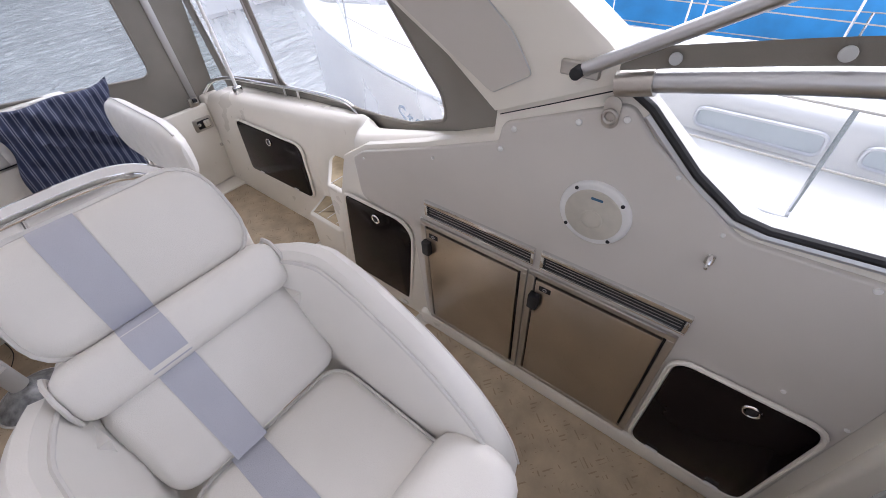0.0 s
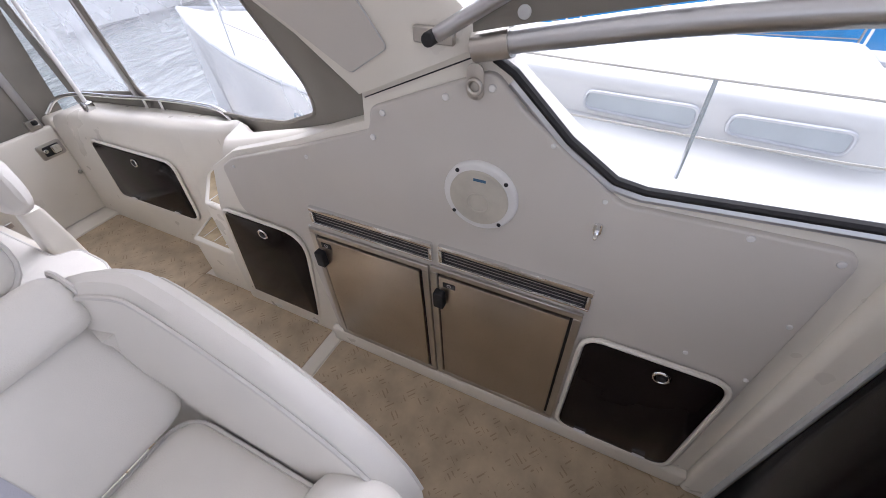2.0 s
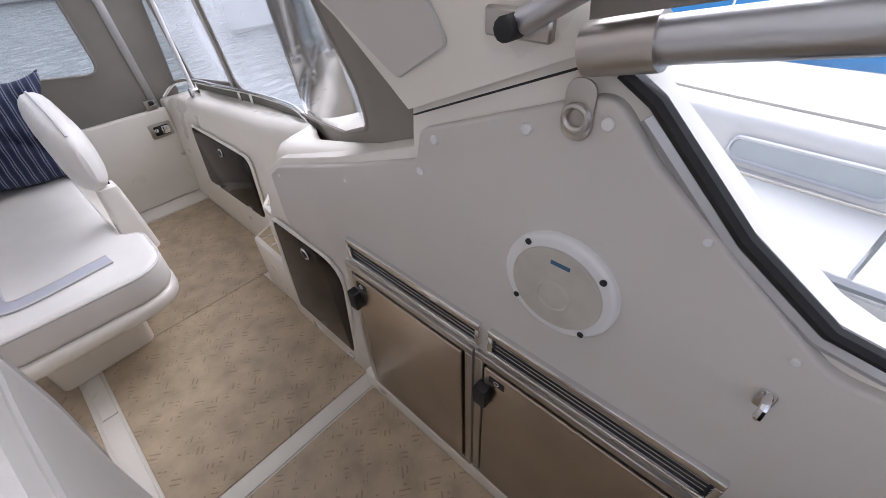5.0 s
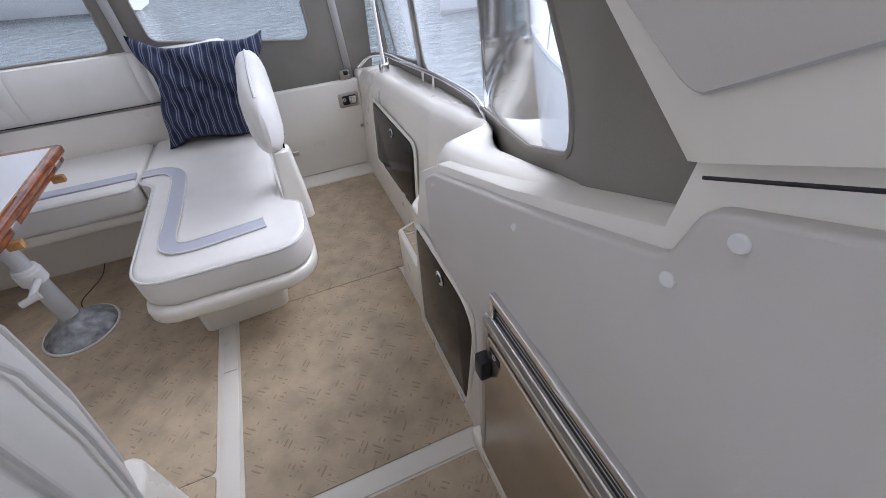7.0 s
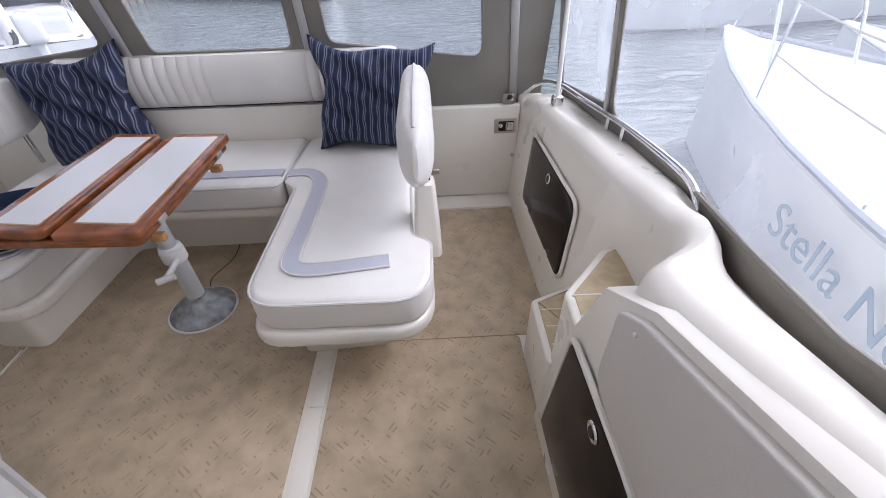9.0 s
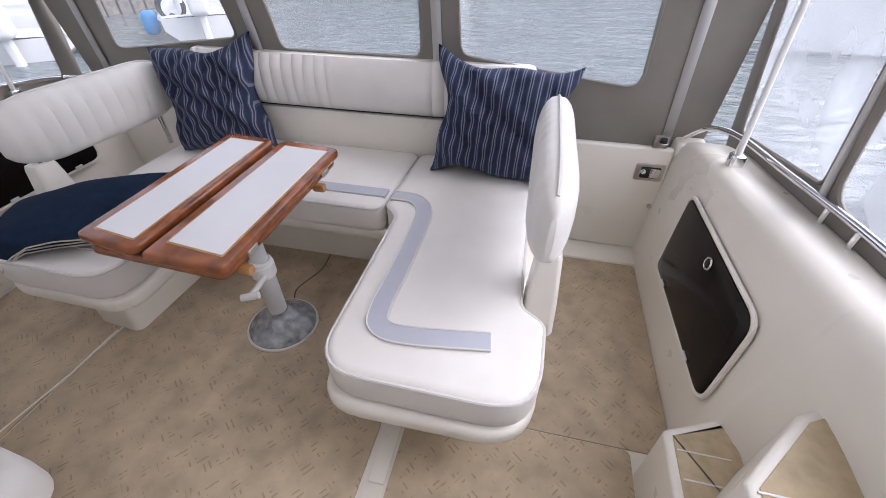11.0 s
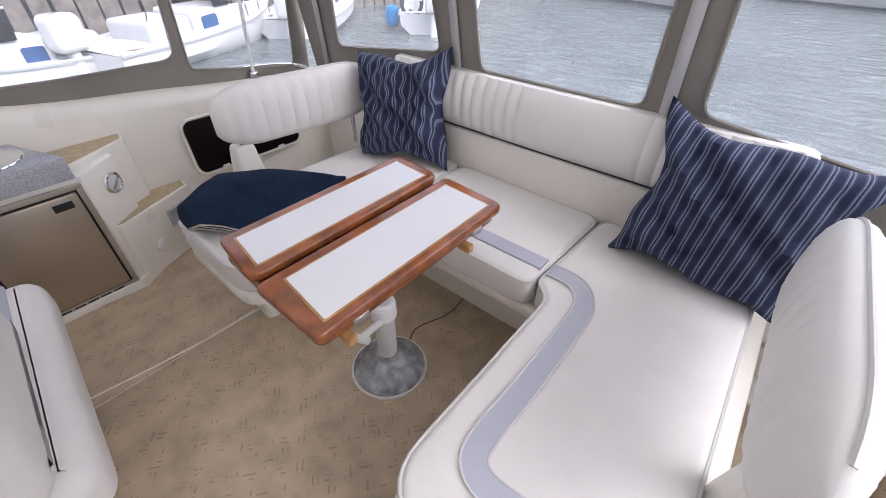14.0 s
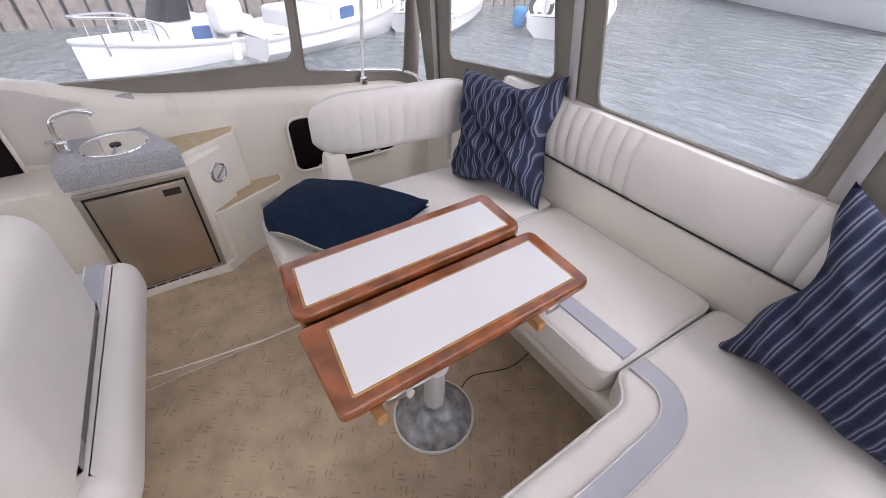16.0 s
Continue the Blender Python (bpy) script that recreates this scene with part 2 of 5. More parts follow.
def tube(pts, r, n=10, closed=False, bm=None):
    bm = bm or bmesh.new()
    pts = [Vector(p) for p in pts]
    rings, up = [], None
    for i, p in enumerate(pts):
        a = pts[(i - 1) % len(pts)] if closed or i else p
        b = pts[(i + 1) % len(pts)] if closed or i < len(pts) - 1 else p
        d = (b - a).normalized()
        if up is None:
            up = d.orthogonal().normalized()
        up = (up - d * up.dot(d)).normalized()
        s = d.cross(up)
        rings.append([bm.verts.new(p + (up * math.cos(k) + s * math.sin(k)) * r) for k in (2 * math.pi * j / n for j in range(n))])
    for a, b in zip(rings, rings[1:] + ([rings[0]] if closed else [])):
        for j in range(n):
            bm.faces.new((a[j], a[(j + 1) % n], b[(j + 1) % n], b[j]))
    if not closed:
        bm.faces.new(rings[0])
        bm.faces.new(rings[-1])
    return bm


def smooth_path(pts, n=8):
    """A Catmull-Rom curve through the points."""
    P = [Vector(p) for p in pts]
    P = [2 * P[0] - P[1]] + P + [2 * P[-1] - P[-2]]
    out = []
    for i in range(1, len(P) - 2):
        for k in range(n):
            t = k / n
            a, b, c, d = P[i - 1:i + 3]
            out.append(0.5 * ((2 * b) + (c - a) * t + (2 * a - 5 * b + 4 * c - d) * t * t + (3 * b - a - 3 * c + d) * t ** 3))
    return out + [P[-2]]


def loft(sections, closed=False, cap=True):
    bm = bmesh.new()
    R = [[bm.verts.new(p) for p in s] for s in sections]
    m = len(R[0])
    for a, b in zip(R, R[1:]):
        for j in range(m if closed else m - 1):
            bm.faces.new((a[j], a[(j + 1) % m], b[(j + 1) % m], b[j]))
    if closed and cap:
        bm.faces.new(R[0])
        bm.faces.new(R[-1])
    return bm


def rrect(w, h, r, n=5):
    out = []
    for cx, cy, a0 in ((w / 2 - r, h / 2 - r, 0), (-w / 2 + r, h / 2 - r, 90), (-w / 2 + r, -h / 2 + r, 180), (w / 2 - r, -h / 2 + r, 270)):
        out += [(cx + r * math.cos(radians(a0 + 90 * k / n)), cy + r * math.sin(radians(a0 + 90 * k / n))) for k in range(n + 1)]
    return out


def rpoly(pts, r, n=5):
    """A polygon with rounded corners; r: one radius or one per corner."""
    out, m = [], len(pts)
    for i in range(m):
        p, a, b = Vector(pts[i]), Vector(pts[i - 1]), Vector(pts[(i + 1) % m])
        rr = r[i] if isinstance(r, (list, tuple)) else r
        u, v = (a - p).normalized(), (b - p).normalized()
        if rr < 1e-4:
            out.append(tuple(p))
            continue
        half = math.acos(max(-1, min(1, u.dot(v)))) / 2
        d = min(rr / math.tan(half), (a - p).length * 0.49, (b - p).length * 0.49)
        A, B = p + u * d, p + v * d
        for k in range(n + 1):
            t = k / n
            out.append(tuple(A * (1 - t) ** 2 + p * 2 * t * (1 - t) + B * t * t))
    return out


def inset(poly, d):
    """The polygon moved inward by d along its corner normals."""
    m, out = len(poly), []
    area = sum(poly[i - 1][0] * poly[i][1] - poly[i][0] * poly[i - 1][1] for i in range(m))
    s = 1 if area > 0 else -1
    for i in range(m):
        p, a, b = Vector(poly[i]), Vector(poly[i - 1]), Vector(poly[(i + 1) % m])
        e1, e2 = (p - a), (b - p)
        n1 = Vector((-e1.y, e1.x)).normalized() if e1.length > 1e-7 else Vector((-e2.y, e2.x)).normalized()
        n2 = Vector((-e2.y, e2.x)).normalized() if e2.length > 1e-7 else n1
        nn = (n1 + n2)
        nn = nn.normalized() if nn.length > 1e-6 else n1
        out.append(tuple(p + nn * (s * d / max(0.5, nn.dot(n1)))))
    return out


def slab(poly, z0, z1, r=0.0, n=4, rb=None, crown=0.0):
    """An upright solid over an outline, its top (r) and bottom (rb) edges rounded."""
    rb = r if rb is None else rb
    rings = []
    for k in range(n + 1 if rb else 1):
        a = math.pi / 2 * k / n
        rings.append([(x, y, z0 + rb * (1 - math.sin(a))) for x, y in inset(poly, rb * (1 - math.cos(math.pi / 2 - a)))] if rb else [(x, y, z0) for x, y in poly])
    if rb:
        rings = [[(x, y, z0 + rb * (1 - math.cos(math.pi / 2 * k / n))) for x, y in inset(poly, rb * (1 - math.sin(math.pi / 2 * k / n)))] for k in range(n + 1)]
    tops = []
    for k in range(n + 1 if r else 1):
        a = math.pi / 2 * k / n
        tops.append([(x, y, z1 - r * (1 - math.sin(a))) for x, y in inset(poly, r * (1 - math.cos(a)))] if r else [(x, y, z1) for x, y in poly])
    return loft(rings + tops, closed=True)


def onto(bm, m):
    bmesh.ops.transform(bm, matrix=m, verts=bm.verts)
    return bm


# frames for flat things on the side walls: local x -> aft, local y -> up, local z -> into the cockpit
def wallm(side, x, y, z, lean=0.0, toe=0.0):
    s = 1 if side == "port" else -1
    m = Matrix(((0, 0, -s, x), (1, 0, 0, y), (0, 1, 0, z), (0, 0, 0, 1)))
    return m @ pose(0, 0, 0, lean, toe, 0)


CEN = -0.32


def mir(x):
    return 2 * CEN - x


def disc(r, h, n=28, bev=0.0):
    return slab([(r * math.cos(2 * math.pi * k / n), r * math.sin(2 * math.pi * k / n)) for k in range(n)], 0, h, bev, 3, 0)


def ring(R, r, n=28, m=8):
    return tube([(R * math.cos(2 * math.pi * k / n), R * math.sin(2 * math.pi * k / n), 0) for k in range(n)], r, m, True)

# ---- the boat's shell ----
floor = part("floor", box(-1.95, 1.3, -1.5, 2.12, -0.05, -0.006), GEL)
tagged(floor, "white gelcoat cockpit sole under the tan vinyl panels", "floor", kind="structure")


def deck_panel(poly, r=0.02):
    return part("deck_panel", slab(rpoly(poly, r), -0.006, 0.0, 0.002, 2, 0), FLOORM, floor, "tan dash-patterned vinyl deck panel, stained and worn")


deck_panel([(0.285, 0.14), (1.03, 0.14), (1.03, 0.998), (0.285, 0.998)])
deck_panel([(0.285, 1.002), (1.165, 1.002), (1.165, 1.97), (0.285, 1.97)])
deck_panel([(-1.03, 0.335), (0.2, 0.335), (0.2, 1.75), (-1.0, 1.75), (-1.03, 0.83)])
deck_panel([(-1.6, 0.40), (-1.04, 0.335), (-1.04, 1.8), (-1.78, 1.8), (-1.72, 1.03), (-1.56, 0.80)])
deck_panel([(-1.5, -1.40), (1.0, -1.40), (0.99, 0.065), (-1.5, 0.065)])
deck_panel([(-1.3, 0.075), (0.2, 0.075), (0.2, 0.33), (-1.3, 0.33)])
for x0, x1, y0, y1 in ((0.212, 0.273, 0.14, 0.715), (0.222, 0.273, 0.722, 0.99), (0.212, 1.0, 0.074, 0.132)):
    part("drain_strip", box(x0, x1, y0, y1, -0.006, -0.001, 0.001), GEL, floor, "white gelcoat drain strip between the panels")
part("hatch_seam", tube([(-1.036, 1.05, 0), (-1.034, 0.83, 0), (-1.06, 0.6, 0), (-1.1, 0.335, 0)], 0.004, 6), GEL, floor, "white seam at the edge of a deck panel")
part("table_seam", tube(smooth_path([(-0.37, 1.74, 0), (-0.36, 1.6, 0), (-0.41, 1.45, 0), (-0.38, 1.36, 0)]), 0.0025, 6), RUBBER, floor, "dark seam in the vinyl")


# side mouldings, port as built and starboard mirrored
def coaming(side):
    f = (lambda x: x) if side == "port" else mir
    # per section: y, foot x, wall top x, top z, outer edge x, outer edge z
    S = [(2.14, 1.165, 1.205, 0.60, 1.40, 0.58), (1.95, 1.165, 1.215, 0.66, 1.42, 0.645), (1.6, 1.165, 1.225, 0.69, 1.44, 0.675), (1.25, 1.165, 1.235, 0.73, 1.44, 0.71),
         (1.02, 1.165, 1.24, 0.75, 1.44, 0.725), (0.98, 1.165, 1.243, 0.753, 1.44, 0.725), (0.85, 1.22, 1.255, 0.77, 1.44, 0.725), (0.72, 1.225, 1.25, 0.79, 1.39, 0.725), (0.62, 1.215, 1.235, 0.82, 1.34, 0.75),
         (0.52, 1.15, 1.17, 0.85, 1.30, 0.775), (0.43, 1.05, 1.06, 0.88, 1.27, 0.81), (0.36, 1.04, 1.03, 0.897, 1.248, 0.835), (0.2, 1.03, 1.02, 0.945, 1.198, 0.89), (0.0, 1.03, 1.02, 1.0, 1.135, 0.965), (-0.25, 1.03, 1.02, 1.085, 1.105, 1.055)]
    if side == "starboard":
        S = [(y, max(xf, 1.2), max(xt, 1.245), zt, max(xo, 1.44), zo) if y < 0.9 else (y, xf, xt, zt, xo, zo) for y, xf, xt, zt, xo, zo in S]
    secs = []
    for y, xf, xt, zt, xo, zo in S:
        p = [(xf, -0.05), (xf + 0.005, 0.05), ((xf + xt) / 2, zt * 0.5), (xt, zt - 0.07), (xt + 0.008, zt - 0.03), (xt + 0.03, zt - 0.006), (xt + 0.06, zt), ((xt + 0.06 + xo) / 2, (zt + zo) / 2 + 0.01), (xo - 0.03, zo + 0.004),
             (xo, zo - 0.02), (max(xo, 1.40) + 0.25, 0.0), (max(xo, 1.40) + 0.28, -0.6)]
        secs.append([(f(x), y, z) for x, z in p])
    rows = [smooth_path([s[i] for s in secs], 4) for i in range(len(secs[0]))]
    ob = part("wall_" + side, loft([[r[k] for r in rows] for k in range(len(rows[0]))]), GEL)
    return tagged(ob, "moulded cream gelcoat cockpit coaming with a rounded cap", "wall", kind="structure")


wallp, walls = coaming("port"), coaming("starboard")

# forward port moulding with the flat lining panel
PY = [(-1.345, -0.05), (-1.345, 1.07), (-1.335, 1.10), (-0.90, 1.07), (-0.86, 1.085), (-0.761, 1.154), (-0.633, 1.262), (-0.60, 1.32), (-0.27, 1.175), (-0.262, 1.10), (0.0, 0.995), (0.30, 0.895), (0.45, 0.80), (0.53, 0.60), (0.63, 0.25), (0.65, -0.05)]
ob = part("wall_port_forward", onto(slab(PY, -0.03, 0.03, 0.008, 2, 0), wallm("port", 1.03 + 0.012, 0, 0)), GEL)
tagged(ob, "cream gelcoat side moulding below the side window", "wall", kind="structure")
LY = [(-1.275, 0.085), (-1.275, 1.045), (-0.885, 1.035), (-0.66, 1.20), (-0.60, 1.265), (-0.30, 1.145), (-0.285, 1.085), (-0.02, 0.985), (0.30, 0.873), (0.365, 0.83), (0.365, 0.63), (0.09, 0.62), (0.06, 0.085)]
lining = part("wall_lining", onto(slab(rpoly(LY, [0.03, 0.04, 0.06, 0.05, 0.04, 0.03, 0.03, 0.02, 0.02, 0.03, 0.06, 0.05, 0.02]), 0.0, 0.016, 0.006, 3, 0), wallm("port", 1.012, 0, 0)), PANEL)
tagged(lining, "flat grey-beige vinyl-covered side lining panel", "wall panel", kind="structure")
for y, z, rr in ((-0.853, 1.037, 0.008), (-0.732, 1.137, 0.008), (-1.111, 1.03, 0.011), (-1.25, 1.02, 0.011), (-1.255, 0.844, 0.009), (-1.125, 0.667, 0.009), (-1.262, 0.64, 0.009), (-0.499, 1.20, 0.012), (-0.60, 1.232, 0.012), (-0.335, 1.138, 0.012), (-0.297, 1.07, 0.012), (-0.05, 0.96, 0.009), (0.03, 0.68, 0.008), (0.30, 0.845, 0.007)):
    part("screw_cap", onto(disc(rr * 0.65, 0.004, 14, 0.002), wallm("port", 0.996, y, z)), WHITEP, lining, "white plastic screw cap")
# kick edge along the foot of the lining
ob = part("baseboard", box(0.985, 1.02, -1.33, 0.10, -0.004, 0.082, 0.012, 3), GEL)
tagged(ob, "rounded cream gelcoat plinth at the foot of the side", "baseboard", kind="structure")


def fridge(y0, y1, z0, z1, side="port", x=0.996):
    w, h = y1 - y0, z1 - z0
    g = empty("fridge", "built-in fridge with a brushed steel door and a steel frame", "fridge", "port fridges" if side == "port" else "")
    M = wallm(side, x, (y0 + y1) / 2, (z0 + z1) / 2)
    fr = bmesh.new()
    for a in ((-w / 2, w / 2, h / 2 - 0.022, h / 2), (-w / 2, w / 2, -h / 2, -h / 2 + 0.022), (-w / 2, -w / 2 + 0.022, -h / 2 + 0.022, h / 2 - 0.022), (w / 2 - 0.022, w / 2, -h / 2 + 0.022, h / 2 - 0.022)):
        box(a[0], a[1], a[2], a[3], 0, 0.012, 0.002, 1, fr)
    part("frame", onto(fr, M), FRAMESTEEL, g, "satin steel frame")
    part("gasket", onto(box(-w / 2 + 0.02, w / 2 - 0.02, -h / 2 + 0.02, h / 2 - 0.02, -0.004, 0.003), M), RUBBER, g, "black door gasket")
    d = part("door", onto(box(-w / 2 + 0.03, w / 2 - 0.03, -h / 2 + 0.03, h / 2 - 0.03, 0.002, 0.016, 0.003, 2), M), STEEL, g, "brushed stainless door")
    if side == "port":
        part("latch", onto(box(w / 2 - 0.052, w / 2 - 0.018, h / 2 - 0.15, h / 2 - 0.085, 0.012, 0.04, 0.005, 2), M), RUBBER, d, "black plastic latch")
        b = part("badge", onto(box(w / 2 - 0.085, w / 2 - 0.045, h / 2 - 0.066, h / 2 - 0.046, 0.016, 0.018), M), RUBBER, d, "small dark badge")
        part("badge_line", onto(ring(0.006, 0.0012, 12, 5), M @ pose(w / 2 - 0.065, h / 2 - 0.056, 0.018)), WHITEP, d)
    else:
        part("badge", onto(box(w / 2 - 0.12, w / 2 - 0.055, h / 2 - 0.085, h / 2 - 0.055, 0.016, 0.018), M), RUBBER, d, "small dark badge")
        for k in range(6):
            part("vent_slot", onto(box(-w / 2 + 0.05 + 0.05 * k, -w / 2 + 0.09 + 0.05 * k, -h / 2 + 0.008, -h / 2 + 0.014, 0.012, 0.0135), M), RUBBER, g)
    return g


fridge(-0.425, 0.03, 0.09, 0.68)
fridge(-0.88, -0.432, 0.095, 0.688)


def vent(y0, y1, z0, z1):
    g = empty("air_vent", "polished steel louvre vent with black slats above a fridge", "vent", "fridge vents")
    w, h = y1 - y0, z1 - z0
    M = wallm("port", 0.996, (y0 + y1) / 2, (z0 + z1) / 2)
    part("backing", onto(box(-w / 2 + 0.008, w / 2 - 0.008, -h / 2 + 0.006, h / 2 - 0.012, 0, 0.004), M), RUBBER, g, "black sheet drawn for the dark slats")
    fr = bmesh.new()
    for a in ((-w / 2, w / 2, h / 2 - 0.018, h / 2), (-w / 2, w / 2, -h / 2, -h / 2 + 0.008), (-w / 2, -w / 2 + 0.012, -h / 2 + 0.008, h / 2 - 0.018), (w / 2 - 0.012, w / 2, -h / 2 + 0.008, h / 2 - 0.018)):
        box(a[0], a[1], a[2], a[3], 0, 0.014, 0.003, 2, fr)
    part("frame", onto(fr, M), CHROME, g, "polished steel frame")
    # thin bright strips stand in for the highlights along the black slats
    for k in range(3):
        z = -h / 2 + 0.0165 + k * 0.0115
        part("slat", onto(box(-w / 2 + 0.016, w / 2 - 0.016, -0.001, 0.001, 0, 0.004), M @ pose(0, z, 0.001, 20, 0, 0)), FRAMESTEEL, g)


vent(-0.443, 0.0, 0.708, 0.778)
vent(-0.888, -0.464, 0.71, 0.782)


def locker(y0, y1, z0, z1, side, x, lean=0.0, toe=0.0, cut=(0.05, 0.05, 0.05, 0.05), lockpos=(0.1, -0.07), shear=0.0, lock=True):
    """A black acrylic locker door in a raised white rim, with a chrome ring lock."""
    g = empty("locker_door", "smoked black acrylic locker door in a raised white rim", "locker", "cockpit lockers")
    w, h = y1 - y0, z1 - z0
    M = wallm(side, x, (y0 + y1) / 2, (z0 + z1) / 2, lean, toe)
    out = rpoly([(-w / 2 + shear, -h / 2), (w / 2 + shear, -h / 2), (w / 2 - shear, h / 2), (-w / 2 - shear, h / 2)], list(cut), 6)
    part("rim", onto(tube([(a, b, 0.002) for a, b in inset(out, -0.009)], 0.008, 8, True), M), GEL, g, "raised white gelcoat rim")
    d = part("door", onto(slab(out, 0.0, 0.008, 0.002, 2, 0), M), BLACK, g)
    if lock:
        part("lock_ring", onto(ring(0.019, 0.0045), M @ pose(w / 2 - lockpos[0], h / 2 + lockpos[1], 0.01)), CHROME, d, "chrome lock ring")
        part("lock_barrel", onto(disc(0.012, 0.008), M @ pose(w / 2 - lockpos[0], h / 2 + lockpos[1], 0.008)), RUBBER, d)
    for k in (-1, 1):
        part("hinge", onto(box(-0.02, 0.02, -0.006, 0.006, 0, 0.006, 0.002, 1), M @ pose(k * w * 0.28, -h / 2 + 0.006, 0.008)), WHITEP, d, "white plastic hinge")
    return g


locker(-1.245, -0.905, 0.105, 0.605, "port", 0.988, cut=(0.05, 0.05, 0.05, 0.05), lockpos=(0.20, -0.045))
locker(0.15, 0.54, 0.02, 0.60, "port", 1.012, 2, 0, cut=(0.03, 0.05, 0.03, 0.09), lockpos=(0.235, -0.055), shear=0.055)
locker(1.10, 1.735, 0.225, 0.54, "port", 1.190, -6, -1, cut=(0.05, 0.03, 0.03, 0.06), lockpos=(0.31, -0.055), shear=-0.02)
locker(1.29, 1.9, 0.31, 0.58, "starboard", mir(1.19), -6, 0, cut=(0.05, 0.05, 0.05, 0.05), lock=False)


# boarding steps moulded into each side
def steps(side):
    f = (lambda x: x) if side == "port" else mir
    g = empty("boarding_steps", "moulded cream boarding steps with teak-look treads", "steps", "boarding steps")

    def flip(p):
        q = [(f(x), y) for x, y in p]
        return q if side == "port" else q[::-1]
    lo = [(1.028, 0.66), (1.24, 0.66), (1.24, 1.01), (1.19, 1.0), (1.035, 0.935)]
    hi = [(1.03, 0.45), (1.26, 0.45), (1.28, 0.90), (1.20, 0.86), (1.045, 0.69)]
    for z, p in ((0.27, lo), (0.55, hi)):
        ri = rpoly(flip(p), 0.025)
        part("riser", slab(ri, -0.02, z, 0.012, 3, 0), GEL, g)
        t = inset(ri, 0.022)
        tr = part("tread", slab(t, z - 0.01, z + 0.003, 0.001, 2, 0), TEAK, g, "teak-look non-slip tread")
        for k in range(3):
            yy = p[0][1] + 0.07 + k * 0.075
            part("tread_line", box(f(1.06) if side == "port" else f(1.19), f(1.19) if side == "port" else f(1.06), yy, yy + 0.004, z, z + 0.0045), WHITEP, tr)
    return g


steps("port")

# transom with the door, aft bench back
ob = part("wall_transom", box(mir(1.30), 0.665, 2.13, 2.22, -0.05, 0.63, 0.015, 3), GEL)
tagged(ob, "cream gelcoat transom wall behind the sofa", "wall", kind="structure")
ob = part("transom_sill", box(0.66, 1.25, 1.97, 2.25, -0.05, 0.012, 0.006, 2), GEL)
tagged(ob, "white sill under the transom door", "sill", kind="structure")
door = empty("door_1", "closed cream transom door with a flush steel latch", "door", kind="structure")
part("leaf", box(0.672, 1.198, 2.10, 2.14, 0.015, 0.57, 0.012, 3), GEL, door)
MD = Matrix(((1, 0, 0, 1.12), (0, 0, -1, 2.10), (0, 1, 0, 0.455), (0, 0, 0, 1)))
part("latch_plate", onto(slab(rrect(0.125, 0.085, 0.012), 0, 0.006, 0.003, 2, 0), MD), FRAMESTEEL, door, "stainless flush latch plate")
part("latch_recess", onto(slab(rrect(0.085, 0.055, 0.008), 0.003, 0.0075, 0, 1, 0), MD @ pose(0.004, 0, 0)), RUBBER, door)
part("latch_paddle", onto(slab(rrect(0.045, 0.045, 0.008), 0.006, 0.016, 0.003, 2, 0), MD @ pose(0.022, 0, 0)), CHROME, door, "chrome paddle")
part("latch_lock", onto(disc(0.012, 0.012, 16, 0.003), MD @ pose(-0.028, 0.005, 0.004)), CHROME, door)
part("hinge", box(0.66, 0.745, 2.088, 2.10, 0.175, 0.205, 0.003, 1), FRAMESTEEL, door, "steel strap hinge")
part("door_stud", onto(disc(0.011, 0.012, 14, 0.003), MD @ pose(0.052, -0.175, 0)), FRAMESTEEL, door)
br = empty("canopy_bracket", "steel canopy bracket with a black knob beside the transom door", "bracket")
part("plate", box(1.10, 1.16, 2.105, 2.125, 0.57, 0.625, 0.004, 2), FRAMESTEEL, br)
part("tongue", box(1.115, 1.15, 2.07, 2.11, 0.60, 0.606, 0.002, 1), FRAMESTEEL, br)
part("knob", onto(disc(0.014, 0.02, 16, 0.005), pose(1.132, 2.085, 0.606)), RUBBER, br, "black plastic knob")
ob = part("door_post", box(1.2, 1.33, 2.10, 2.25, -0.05, 0.60, 0.02, 3), GEL)
tagged(ob, "cream gelcoat door post", "post", kind="structure")

# bow end: bulkhead with smoked companionway door
ob = part("wall_bulkhead", box(-1.9, 1.06, -1.6, -1.44, -0.05, 1.10, 0.02, 3), GEL)
tagged(ob, "cream gelcoat bulkhead ahead of the helm", "wall", kind="structure")
ob = part("companionway_post", box(0.985, 1.06, -1.45, -1.325, -0.05, 1.09, 0.025, 4), GEL)
tagged(ob, "rounded cream post beside the companionway", "post", kind="structure")
door2 = empty("door_2", "smoked black acrylic companionway door in a dark frame", "door", kind="structure")
part("pane", box(0.30, 0.975, -1.425, -1.41, 0.02, 1.05, 0.004, 2), BLACK, door2)
part("seal", tube([(0.98, -1.402, 0.0), (0.98, -1.402, 1.05)], 0.009, 8), GREYP, door2, "grey rubber seal")

